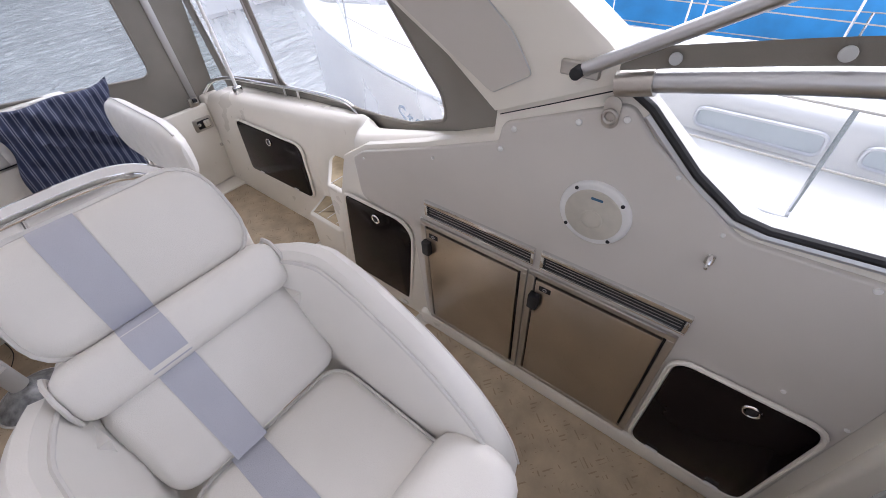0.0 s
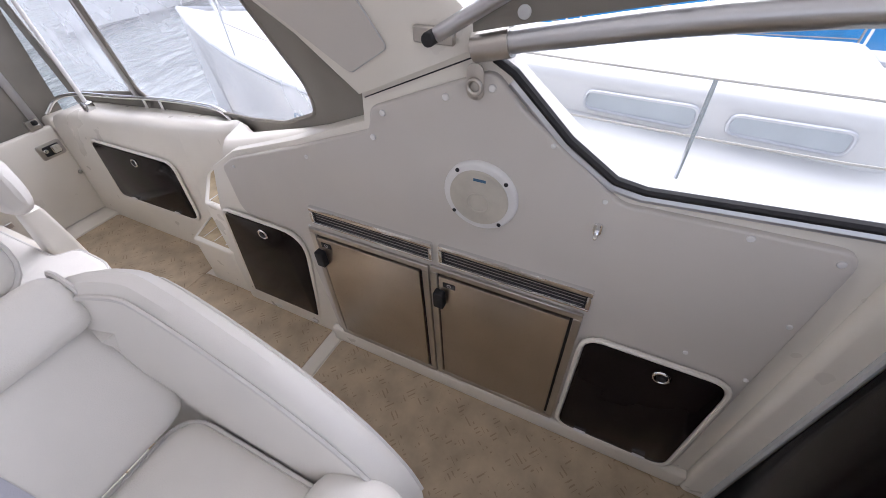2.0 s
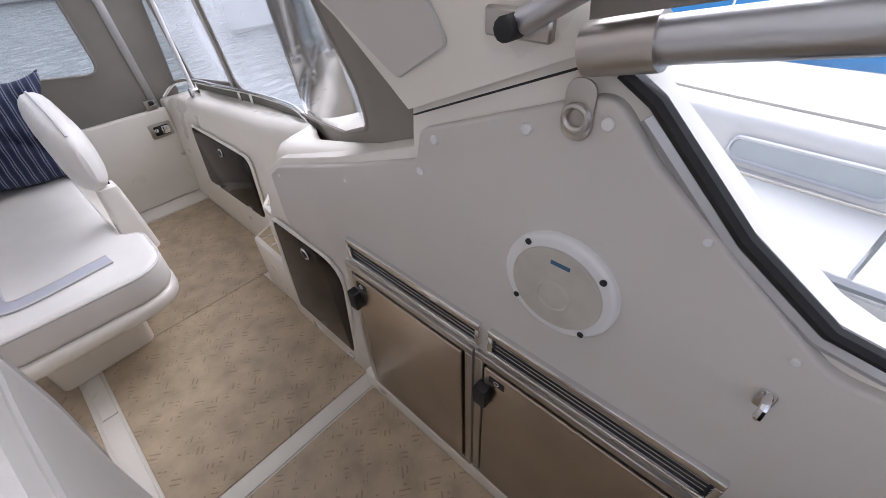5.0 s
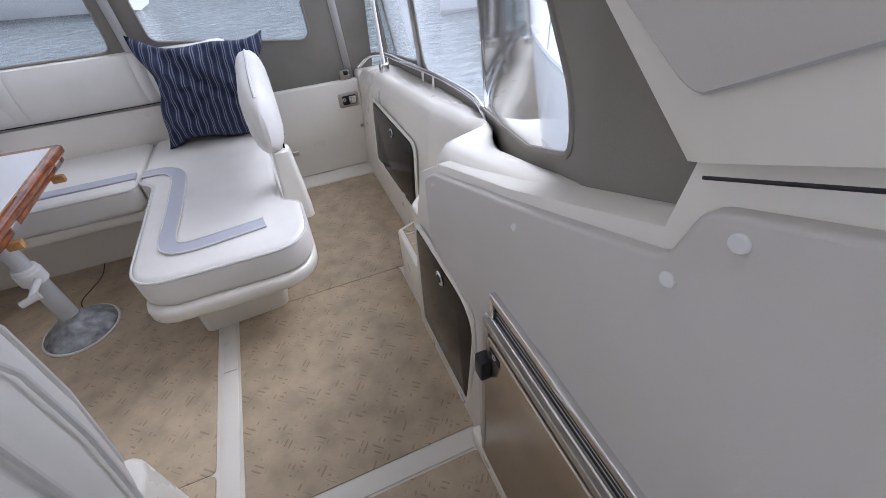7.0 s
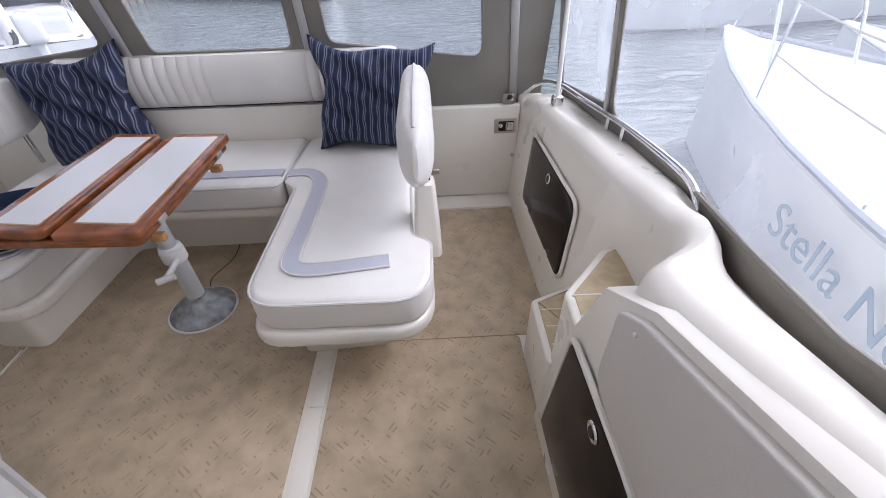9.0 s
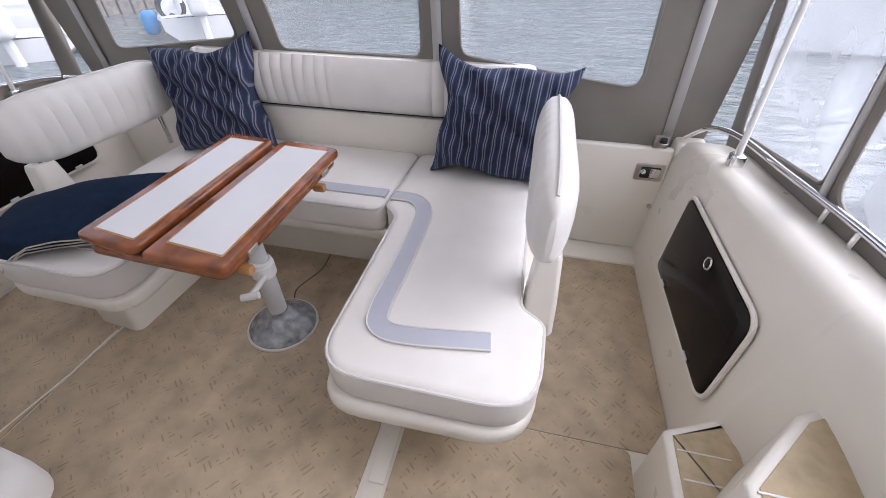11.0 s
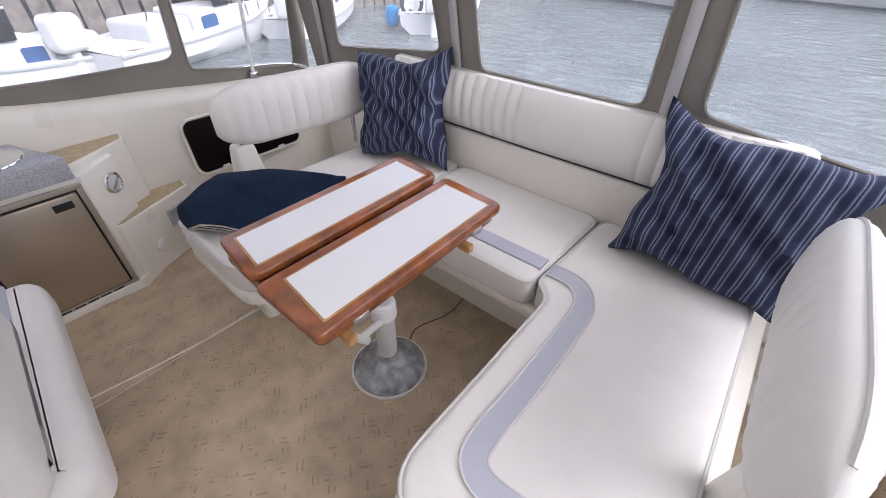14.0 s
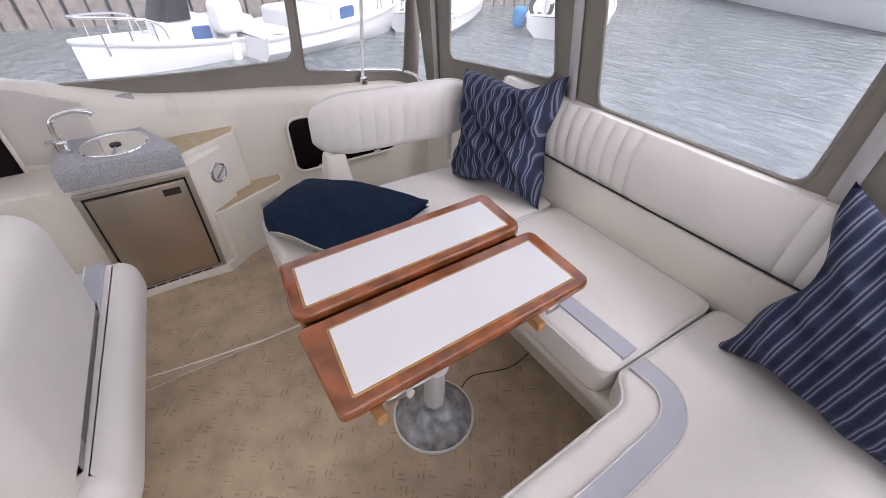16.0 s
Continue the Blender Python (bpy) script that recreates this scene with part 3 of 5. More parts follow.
# arch legs and roof
for side in ("port", "starboard"):
    f = (lambda x: x) if side == "port" else mir
    a = empty("arch_leg", "cream gelcoat radar arch leg with a grey inset panel", "arch", "arch legs", "structure")
    # y, z along the aft and forward edges; the leg leans inboard as it rises
    E = [(-0.262, 1.165, -0.60, 1.315, 1.0), (-0.12, 1.285, -0.53, 1.375, 0.99), (0.10, 1.43, -0.40, 1.47, 0.97), (0.42, 1.65, -0.12, 1.70, 0.93), (0.75, 1.86, 0.22, 1.93, 0.86)]
    secs = []
    for ya, za, yf, zf, x in E:
        q = []
        for (dy, dx) in ((0, 0.03), (0.02, 0.006), (0.07, 0.0), (0.93, 0.0), (0.985, 0.01), (1.0, 0.05), (1.0, 0.11), (0.5, 0.17), (0, 0.13)):
            q.append((f(x + dx), ya + (yf - ya) * dy, za + (zf - za) * dy))
        secs.append(q)
    part("leg", loft(secs, True), GEL, a)
    p = []
    for u, v in rpoly([(0.15, 0.07), (0.10, 0.95), (0.74, 0.95), (0.62, 0.27), (0.50, 0.10)], [0.03, 0.06, 0.06, 0.08, 0.06], 5):
        lo_a, lo_f = Vector((1.0, -0.262, 1.165)), Vector((1.0, -0.60, 1.315))
        hi_a, hi_f = Vector((0.93, 0.42, 1.65)), Vector((0.93, -0.12, 1.70))
        w = (lo_a.lerp(lo_f, u)).lerp(hi_a.lerp(hi_f, u), v)
        p.append(w)
    bm = bmesh.new()
    q0 = [bm.verts.new((f(v.x + 0.01), v.y, v.z)) for v in p]
    q1 = [bm.verts.new((f(v.x - 0.006), v.y, v.z)) for v in p]
    bm.faces.new(q1)
    for k in range(len(q0)):
        bm.faces.new((q0[k - 1], q0[k], q1[k], q1[k - 1]))
    part("inset_panel", bm, PANEL, a, "grey-beige inset panel")
    part("panel_groove", tube([(f(v.x - 0.003), v.y, v.z) for v in p], 0.0022, 5, True), GREYP, a, "grey groove round the inset panel")
    if side == "port":
        # black tube laid on the joint to draw its thin dark crack
        part("seam", tube([(0.996, -0.292, 1.168), (0.992, -0.42, 1.224), (0.995, -0.58, 1.293)], 0.0016, 6), RUBBER, a, "thin dark crack along the arch joint")

# above every view; added to filter the light over the cockpit
roof = part("ceiling", box(mir(1.35), 1.35, -1.7, 2.2, 1.95, 1.97), ROOF)
tagged(roof, "unseen translucent cloth roof added to soften the sky light", "roof", kind="structure")


# ---- canopy ----
def canopy(name, origin, u, v, outline, windows, material=CLEAR, label="", bend=None):
    """A cloth wall in the plane origin + a*u + b*v with window holes, each filled by clear vinyl."""
    g = empty(name, label or "taupe canvas canopy wall with clear vinyl windows", "canopy", kind="structure")
    u, v, o = Vector(u), Vector(v), Vector(origin)
    bm = bmesh.new()
    loops = [outline] + [w for w, _ in windows]
    edges = []
    for lp in loops:
        vs = [bm.verts.new((a, b, 0)) for a, b in lp]
        edges += [bm.edges.new((vs[k - 1], vs[k])) for k in range(len(vs))]
    bmesh.ops.triangle_fill(bm, use_beauty=True, use_dissolve=False, edges=edges)
    n = u.cross(v).normalized()

    def place(bm_, d):
        if bend:
            for cut_ in range(-2, 9):
                bmesh.ops.bisect_plane(bm_, geom=bm_.verts[:] + bm_.edges[:] + bm_.faces[:], plane_co=(cut_ / 10, 0, 0), plane_no=(1, 0, 0))
            for w_ in bm_.verts:
                w_.co.z += bend(w_.co.x)
        for w_ in bm_.verts:
            w_.co = o + u * w_.co.x + v * w_.co.y + n * (d + w_.co.z)
        return bm_
    bmesh.ops.solidify(bm, geom=bm.faces[:], thickness=0.003)
    part("cloth", place(bm, 0), CANVAS, g)
    for w, m in windows:
        b2 = bmesh.new()
        fv = [b2.verts.new((a, b, 0)) for a, b in w]
        b2.faces.new(fv)
        win = part("window", place(b2, 0.0015), m, g, "clear flexible vinyl window")
        win.visible_shadow = False
        part("binding", tube([o + u * a + v * b + n * (0.001 + (bend(a) if bend else 0)) for a, b in w], 0.007, 6, True), CANVAS, win, "stitched cloth edge")
    return g


def win(pts, r=0.05):
    return rpoly(pts, r, 5)


# aft wall, leaning a little forward as it rises
AFTV = (0, -0.16, 1.0)
canopy("canopy_aft", (0, 2.2, 0.5), (1, 0, 0), AFTV, [(-1.9, 0.02), (1.32, 0.02), (1.32, 1.47), (-1.9, 1.47)],
       [(win([(-1.62, 0.33), (-0.86, 0.42), (-0.95, 1.3), (-1.45, 1.3)]), CLEAR), (win([(-0.645, 0.38), (0.045, 0.38), (0.08, 1.3), (-0.72, 1.3)]), CLEAR), (win([(0.22, 0.40), (0.99, 0.30), (0.93, 1.3), (0.19, 1.3)], 0.06), CLEAR)])
for x0, x1 in ((-0.752, -0.80), (0.12, 0.12), (1.17, 1.06), (-1.78, -1.62)):
    ob = part("webbing_strap", onto(loft([[(x0 - 0.02, 2.19, 0.55), (x0 + 0.02, 2.19, 0.55)], [(x1 - 0.02, 1.97, 1.93), (x1 + 0.02, 1.97, 1.93)]]), pose(0, -0.006, 0)), TAPE)
    sol = ob.modifiers.new("thickness", "SOLIDIFY")
    sol.thickness = 0.006
    tagged(ob, "pale grey canopy zip strap", "strap", "canopy straps")
for side in ("port", "starboard"):
    f = (lambda x: x) if side == "port" else mir
    w2 = [(-0.045, 1.075), (0.2, 0.955), (0.5, 0.86), (0.87, 0.775), (1.40, 0.77), (1.40, 1.75), (0.62, 1.75), (0.06, 1.24), (-0.035, 1.16)] if side == "port" else [(0.24, 0.93), (0.42, 0.86), (0.95, 0.84), (1.42, 0.84), (1.42, 1.75), (0.70, 1.75), (0.50, 1.28)]
    w1 = [(1.46, 0.78), (2.05, 0.69), (2.08, 1.75), (1.46, 1.75)]
    canopy("canopy_" + side, (f(1.46) if side == "port" else f(1.385), 0, 0), (0, 1, 0), (-0.10 if side == "port" else 0.10, 0, 1), ([(-0.27, 1.15), (-0.25, 1.045), (-0.12, 1.01), (0.1, 0.91), (0.22, 0.855), (0.5, 0.76), (0.72, 0.70)] if side == "port" else [(0.0, 0.9), (0.0, 0.86), (0.3, 0.75), (0.62, 0.70)]) + [(1.3, 0.68), (2.15, 0.55), (2.15, 1.95), (0.55, 1.95), (-0.05, 1.4)],
           [(win(w2, 0.08), HAZY if side == "port" else CLEAR), (win(w1, 0.04), HAZY if side == "port" else CLEAR)],
           bend=(lambda q: -0.317 * min(0.9, max(0.0, 0.8 - q))) if side == "port" else None)
    ob = part("canopy_pole", tube([(f(1.375), 1.43, 0.76), (f(1.30), 1.50, 1.93)], 0.010, 10), TAPE)
    tagged(ob, "grey sleeved canopy pole", "pole", "canopy poles")
    st = empty("stanchion", "white canopy stanchion on a chrome foot", "pole", "stanchions")
    part("pole", tube([(f(1.288), 1.77, 0.70), (f(1.27), 1.86, 1.93)], 0.010, 10), WHITEP, st)
    part("foot", slab([(f(1.288) + a, 1.77 + b) for a, b in rrect(0.05, 0.05, 0.015)], 0.672, 0.72, 0.01, 3, 0), CHROME, st, "chrome foot")
    r_ = empty("grab_rail", "stainless grab rail along the coaming", "rail", "coaming rails")
    part("tube", tube(smooth_path([(f(1.36), 0.74, 0.76), (f(1.36), 0.79, 0.80), (f(1.36), 0.9, 0.81), (f(1.365), 1.23, 0.785), (f(1.36), 1.6, 0.745), (f(1.34), 1.95, 0.715), (f(1.29), 2.1, 0.68), (f(1.22), 2.13, 0.62)]), 0.011, 10), CHROME, r_)
    for y, z in ((1.23, 0.78), (1.36, 0.765), (1.95, 0.71)):
        part("post", tube([(f(1.362), y, z - 0.07), (f(1.362), y, z)], 0.008, 8), CHROME, r_)

# windscreen, port side
ws = empty("windscreen", "aluminium framed side windscreen with a black gasket", "windscreen", kind="structure")
low = [(1.006, -0.60, 1.285), (1.006, -0.64, 1.262), (1.006, -0.76, 1.15), (1.004, -0.86, 1.085), (1.004, -0.92, 1.075), (1.0, -1.335, 1.105), (0.95, -1.8, 1.13), (0.8, -2.2, 1.14)]
part("gasket", tube(low, 0.010, 8), RUBBER, ws, "black rubber gasket")
part("lower_frame", tube([(x + 0.008, y + 0.006, z - 0.018) for x, y, z in low[1:]], 0.012, 8), ALU, ws, "satin aluminium frame")
top = smooth_path([(0.99, -0.565, 1.305), (0.985, -0.70, 1.335), (0.965, -0.94, 1.385), (0.93, -1.22, 1.425), (0.85, -1.55, 1.45), (0.7, -1.95, 1.46)])
part("top_rail", tube(top, 0.021, 14), ALU, ws, "thick satin aluminium top rail")
part("rail_sleeve", tube([(0.99, -0.565, 1.303), (0.987, -0.635, 1.32)], 0.026, 14), FRAMESTEEL, ws, "steel end sleeve")
bm = bmesh.new()
gl = [bm.verts.new(p) for p in low] + [bm.verts.new(p) for p in reversed([top[k] for k in range(0, len(top), 5)])]
bm.faces.new(gl)
gp = part("pane", bm, GLASS, ws, "clear side glass")
gp.visible_shadow = False
up = [(x - 0.01, y, z + 0.026) for x, y, z in top]
up2 = [(x - 0.02, y, z + 0.068) for x, y, z in top]
part("canvas_skirt", loft([up, up2]), CANVAS, ws, "taupe canvas skirt with press studs")
for k in (6, 14, 22):
    x, y, z = up[k]
    part("press_stud", onto(disc(0.011, 0.005, 16, 0.002), Matrix.Translation((x - 0.011, y, z + 0.02)) @ pose(0, 0, 0, 0, -90, 0)), GREYP, ws, "grey press stud")
strut = empty("roof_strut", "aluminium strut bolted to the arch leg", "strut")
part("tube", tube([(0.968, -0.50, 1.325), (0.92, -1.25, 1.755)], 0.014, 12), ALU, strut)
part("bracket", box(0.972, 0.985, -0.53, -0.445, 1.305, 1.335, 0.003, 1), FRAMESTEEL, strut, "steel bracket with two bolts")
part("pivot", onto(disc(0.013, 0.04, 12, 0.003), Matrix.Translation((0.985, -0.49, 1.32)) @ pose(0, 0, 0, 0, -90, 0)), RUBBER, strut)
eye_ = empty("pad_eye", "worn steel pad eye below the arch seam", "fitting")
ME = wallm("port", 0.994, -0.565, 1.24)
part("plate", onto(slab(rrect(0.036, 0.07, 0.016), 0, 0.003, 0.001, 2, 0), ME), FRAMESTEEL, eye_)
part("ring", onto(ring(0.014, 0.0045), ME @ pose(0, -0.008, 0.006)), FRAMESTEEL, eye_)
hk = empty("hook", "small chrome hook on the side panel", "hook")
MH = wallm("port", 0.994, -0.854, 0.967)
part("plate", onto(slab(rrect(0.018, 0.03, 0.005), 0, 0.004, 0.001, 2, 0), MH), CHROME, hk)
part("prong", onto(tube(smooth_path([(0, 0.01, 0.004), (0, 0.008, 0.02), (0, -0.005, 0.026), (0, -0.012, 0.02)]), 0.005, 8), MH), CHROME, hk)

# loudspeaker
sp = empty("loudspeaker", "round white marine loudspeaker with a yellowed grille", "loudspeaker")
MS = wallm("port", 0.996, -0.583, 0.978)
part("rim", onto(disc(0.092, 0.014, 40, 0.008), MS), WHITEP, sp)
GRILLE = mat("perforated_grille", (0.62, 0.58, 0.50), 0.6, var=0.15, scale=12, bump=1.0, bscale=900)
part("grille", onto(disc(0.073, 0.006, 40, 0.003), MS @ pose(0, 0, 0.013)), GRILLE, sp, "fine perforated cream grille")
part("tweeter", onto(ring(0.026, 0.003), MS @ pose(0, -0.012, 0.019)), GRILLE, sp)
for a in (50, 140, 230, 320):
    part("screw", onto(disc(0.005, 0.003, 10), MS @ pose(0.083 * math.cos(radians(a)), 0.083 * math.sin(radians(a)), 0.013)), RUBBER, sp, "dark screw")
part("maker_mark", onto(box(-0.018, 0.012, 0.048, 0.055, 0.0185, 0.0195), MS), LETTER, sp, "small blue mark")


# ---- helm seats ----
def hug(profile, x0=-0.098, x1=-0.024):
    """A stripe that follows a pad's own section (y, z), 2 mm proud of it."""
    return loft([[(x, y, z) for y, z in profile] for x in (x0, x1)])


def helm_seat():
    """A bucket seat facing the bow: local origin at the middle of the seat, bow towards -y."""
    g = empty("helm_chair", "white vinyl bucket helm seat with a grey centre stripe", "seat", "helm seats")
    # seat cushion
    sc = rpoly([(-0.215, -0.47), (0.215, -0.47), (0.215, -0.02), (-0.215, -0.02)], [0.1, 0.1, 0.075, 0.075], 6)
    seat = part("seat", slab(sc, 0.66, 0.875, 0.04, 5, 0.03), VINYL, g)
    part("seat_stripe", hug([(-0.035, 0.877), (-0.2, 0.877), (-0.30, 0.879), (-0.345, 0.90), (-0.39, 0.917), (-0.45, 0.912), (-0.48, 0.895)]), GREYV, seat, "grey vinyl stripe")
    part("seat_piping", tube([(x, y, 0.862) for x, y in inset(sc, 0.008)], 0.005, 6, True), PIPE, seat)
    part("front_roll", onto(slab(rpoly([(-0.27, -0.09), (0.27, -0.09), (0.27, 0.09), (-0.27, 0.09)], 0.085, 6), -0.07, 0.055, 0.05, 6), pose(0, -0.41, 0.86)), VINYL, g, "rolled front edge")
    # back of three pads that lean aft, drawn in a plane tilted from the vertical
    T = pose(0.01, -0.05, 0.885, 59, 0, 0)
    back = part("backrest", onto(slab(rpoly([(-0.215, 0.0), (0.215, 0.0), (0.215, 0.235), (-0.215, 0.235)], 0.06), -0.09, 0.0, 0.035, 5, 0.02), T), VINYL, g)
    part("back_stripe", onto(hug([(0.0, 0.002), (0.12, 0.002), (0.225, 0.002)]), T), GREYV, back, "grey vinyl stripe")
    roll = part("lumbar_roll", onto(slab(rpoly([(-0.225, 0.215), (0.225, 0.215), (0.225, 0.315), (-0.225, 0.315)], 0.045, 6), -0.07, 0.035, 0.03, 6), T), VINYL, g, "padded neck roll")
    part("roll_stripe", onto(hug([(0.214, 0.0), (0.218, 0.018), (0.228, 0.03), (0.246, 0.037), (0.285, 0.037), (0.303, 0.03), (0.313, 0.018), (0.317, 0.0)]), T), GREYV, roll, "grey vinyl stripe")
    for s in (-1, 1):
        part("roll_piping", onto(tube([(s * 0.222, 0.265 + 0.045 * math.cos(k / 10 * 2 * math.pi), -0.015 + 0.045 * math.sin(k / 10 * 2 * math.pi)) for k in range(10)], 0.005, 6, True), T), PIPE, roll)
    ho = rpoly([(-0.215, 0.31), (0.215, 0.31), (0.20, 0.50), (-0.20, 0.50)], [0.075, 0.075, 0.085, 0.085], 6)
    head = part("headrest", onto(slab(ho, -0.09, 0.015, 0.045, 6, 0.04), T), VINYL, g, "upper back cushion")
    part("head_stripe", onto(hug([(0.318, 0.002), (0.335, 0.012), (0.355, 0.017), (0.455, 0.017), (0.478, 0.012), (0.493, 0.0), (0.501, -0.02), (0.502, -0.05)]), T), GREYV, head, "grey vinyl stripe")
    part("head_piping", onto(tube([(a, b, -0.02) for a, b in inset(ho, -0.001)], 0.005, 6, True), T), PIPE, head)
    # wrap-round side wings: a thick padded wall that rises from the front roll to the neck roll
    ridge = smooth_path([(0, -0.455, 0.80), (0, -0.43, 0.88), (0, -0.37, 0.975), (0, -0.28, 1.055), (0, -0.18, 1.11), (0, -0.07, 1.15), (0, 0.03, 1.155), (0, 0.11, 1.13)], 5)
    for s in (-1, 1):
        secs = []
        for p in ridge:
            k = max(0.0, p.y + 0.02)
            q = [(0.30, 0.60), (0.318, p.z - 0.12), (0.318, p.z - 0.035), (0.308, p.z - 0.01), (0.29, p.z), (0.268, p.z - 0.006), (0.252, p.z - 0.028), (0.236, max(0.845, p.z - 0.09)), (0.216, max(0.84, p.z - 0.19)), (0.215, 0.60)]
            secs.append([(s * (x - 0.35 * k), p.y, z) for x, z in q])
        bo = part("side_bolster", loft(secs, True), VINYL, g, "padded side wing")
        part("bolster_piping", tube([(r[6][0], r[6][1], r[6][2] + 0.002) for r in secs], 0.005, 6), PIPE, bo)
        part("outer_piping", tube([(r[2][0], r[2][1], r[2][2]) for r in secs], 0.0045, 6), PIPE, bo)
    # quilted wrap-round rear shell
    half = [(0.25, 0.02), (0.262, 0.10), (0.25, 0.22), (0.17, 0.34), (0.06, 0.40)]
    D = [tuple(v)[:2] for v in smooth_path([(x, y, 0) for x, y in half + [(-x, y) for x, y in reversed(half)]], 4)]
    secs = []
    for z, k, dy in ((0.60, 0.90, -0.05), (0.70, 0.97, -0.02), (0.85, 1.0, 0.0), (0.98, 1.0, 0.01), (1.03, 0.965, 0.01), (1.06, 0.92, 0.005)):
        secs.append([(x * k * (0.965 if j % 3 == 2 else 1.0), y * k * (0.965 if j % 3 == 2 else 1.0) + dy, z) for j, (x, y) in enumerate(D)] + [(x * k * 0.86, (y - 0.02) * 0.86 * k + 0.02 * k + dy, z) for x, y in reversed(D)])
    sh = part("rear_shell", loft(secs, True), VINYL, g, "quilted rear shell")
    for j in range(2, len(D) - 1, 3):
        x, y = D[j]
        part("quilt_seam", tube([(x * k, y * k + dy, z) for z, k, dy in ((0.62, 0.915, -0.045), (0.70, 0.974, -0.02), (0.85, 1.003, 0.0), (0.98, 1.003, 0.01), (1.025, 0.97, 0.01))], 0.0045, 5), PIPE, sh)
    part("shell_piping", tube([(x * 0.975, y * 0.975 + 0.01, 1.028) for x, y in D], 0.006, 6), PIPE, sh)
    return g


hs1 = helm_seat()
hs1.matrix_basis = pose(0.172, -0.265, 0) @ Matrix.Diagonal((0.84, 0.97, 0.985, 1))
copy_thing(hs1, pose(-0.56, -0.265, 0))
gr = empty("seat_grab_rail", "curved polished steel grab rail behind the helm seats", "rail")
part("tube", tube(smooth_path([(0.33, -0.02, 1.10), (0.335, 0.06, 1.19), (0.30, 0.17, 1.205), (0.2, 0.215, 1.205), (-0.05, 0.22, 1.20), (-0.45, 0.22, 1.20), (-0.72, 0.2, 1.20), (-0.78, 0.1, 1.19), (-0.78, -0.02, 1.10)]), 0.018, 12), CHROME, gr)

# bench behind the helm seats, facing aft
base = empty("helm_bench", "aft-facing white vinyl bench on a cream moulded base", "bench")
part("base", slab(rpoly([(-1.02, -0.78), (0.30, -0.78), (0.20, 0.22), (-1.16, 0.34)], 0.05), -0.0, 0.40, 0.02, 3, 0), GEL, base, "cream gelcoat base")
so = rpoly([(-1.27, 0.20), (-0.40, 0.16), (-0.38, 0.45), (-1.26, 0.53)], [0.08, 0.08, 0.07, 0.07], 6)
aft = part("seat", slab(so, 0.30, 0.455, 0.06, 6, 0.05), VINYL, base, "rolled white seat edge")
part("stripe", slab(rpoly([(-1.24, 0.395), (-0.42, 0.325), (-0.42, 0.378), (-1.24, 0.448)], 0.01), 0.452, 0.461, 0.003, 2, 0), GREYV, aft, "grey vinyl stripe")
part("piping", tube([(-1.24, 0.39, 0.458), (-0.8, 0.352, 0.459), (-0.42, 0.32, 0.458)], 0.006, 6), PIPE, aft)
bb = part("backrest", onto(slab(rpoly([(-1.02, 0.0), (-0.36, 0.0), (-0.36, 0.42), (-0.98, 0.42)], [0.05, 0.05, 0.13, 0.13], 7), -0.09, 0.09, 0.075, 7), pose(-0.4, 0.28, 0.455, 86, 0, 0) @ pose(0.4, 0, 0, 0, -4, 0)), VINYL, base, "tall padded bench back")
# added block that closes the dark slit between back and seat
part("gap_filler", slab(rpoly([(-1.0, 0.28), (-0.38, 0.24), (-0.38, 0.35), (-1.0, 0.40)], 0.03), 0.43, 0.57, 0.02, 3), VINYL, base, "white vinyl filler added in the gap under the bench back")
for dy, z in ((0.085, 0.60), (0.088, 0.73), (0.03, 0.872)):
    part("back_seam", tube([(x, 0.29 - 0.07 * (x + 0.4) + dy - (z - 0.455) * 0.07, z) for x in (-0.98, -0.7, -0.42)], 0.003, 5), PIPE, bb)
lr = empty("bench_rail", "low stainless rail on the bench base", "rail")
part("tube", tube(smooth_path([(-1.13, 0.32, 0.27), (-1.11, 0.40, 0.25), (-1.0, 0.425, 0.24), (-0.75, 0.405, 0.24), (-0.52, 0.385, 0.24), (-0.44, 0.36, 0.25), (-0.42, 0.26, 0.27)]), 0.010, 10), CHROME, lr)
part("stud", onto(disc(0.016, 0.03, 14, 0.005), Matrix.Translation((-0.72, 0.32, 0.06)) @ pose(0, 0, 0, -90, 0, 0)), WHITEP, lr, "white rubber stop")


# ---- sofa ----
sofa = empty("sofa", "U-shaped white vinyl cockpit sofa with grey inlay, cream base", "sofa")
bp_ = [(0.155, 0.965), (0.50, 0.985), (0.56, 2.13), (-1.2, 2.13), (-1.16, 1.08), (-0.93, 1.06), (-0.90, 1.72), (0.10, 1.72)]
part("base", slab(rpoly(bp_, [0.04, 0.04, 0.01, 0.01, 0.04, 0.04, 0.05, 0.05]), 0.0, 0.28, 0.01, 2, 0), GEL, sofa, "cream gelcoat base")
fl = [(0.068, 0.782), (0.692, 0.785), (0.675, 2.13), (-1.32, 2.13), (-1.32, 0.965), (-0.735, 0.955), (-0.75, 1.58), (0.095, 1.58)]
part("shelf", slab(rpoly(fl, [0.13, 0.17, 0.01, 0.01, 0.14, 0.12, 0.06, 0.1], 7), 0.25, 0.312, 0.02, 3), GEL, sofa, "moulded cream rim")
wing = rpoly([(0.078, 0.805), (0.685, 0.80), (0.69, 1.10), (0.615, 1.15), (0.60, 2.1), (0.04, 2.1), (0.015, 1.60), (0.08, 1.54)], [0.14, 0.22, 0.06, 0.06, 0.06, 0.06, 0.06, 0.08], 7)
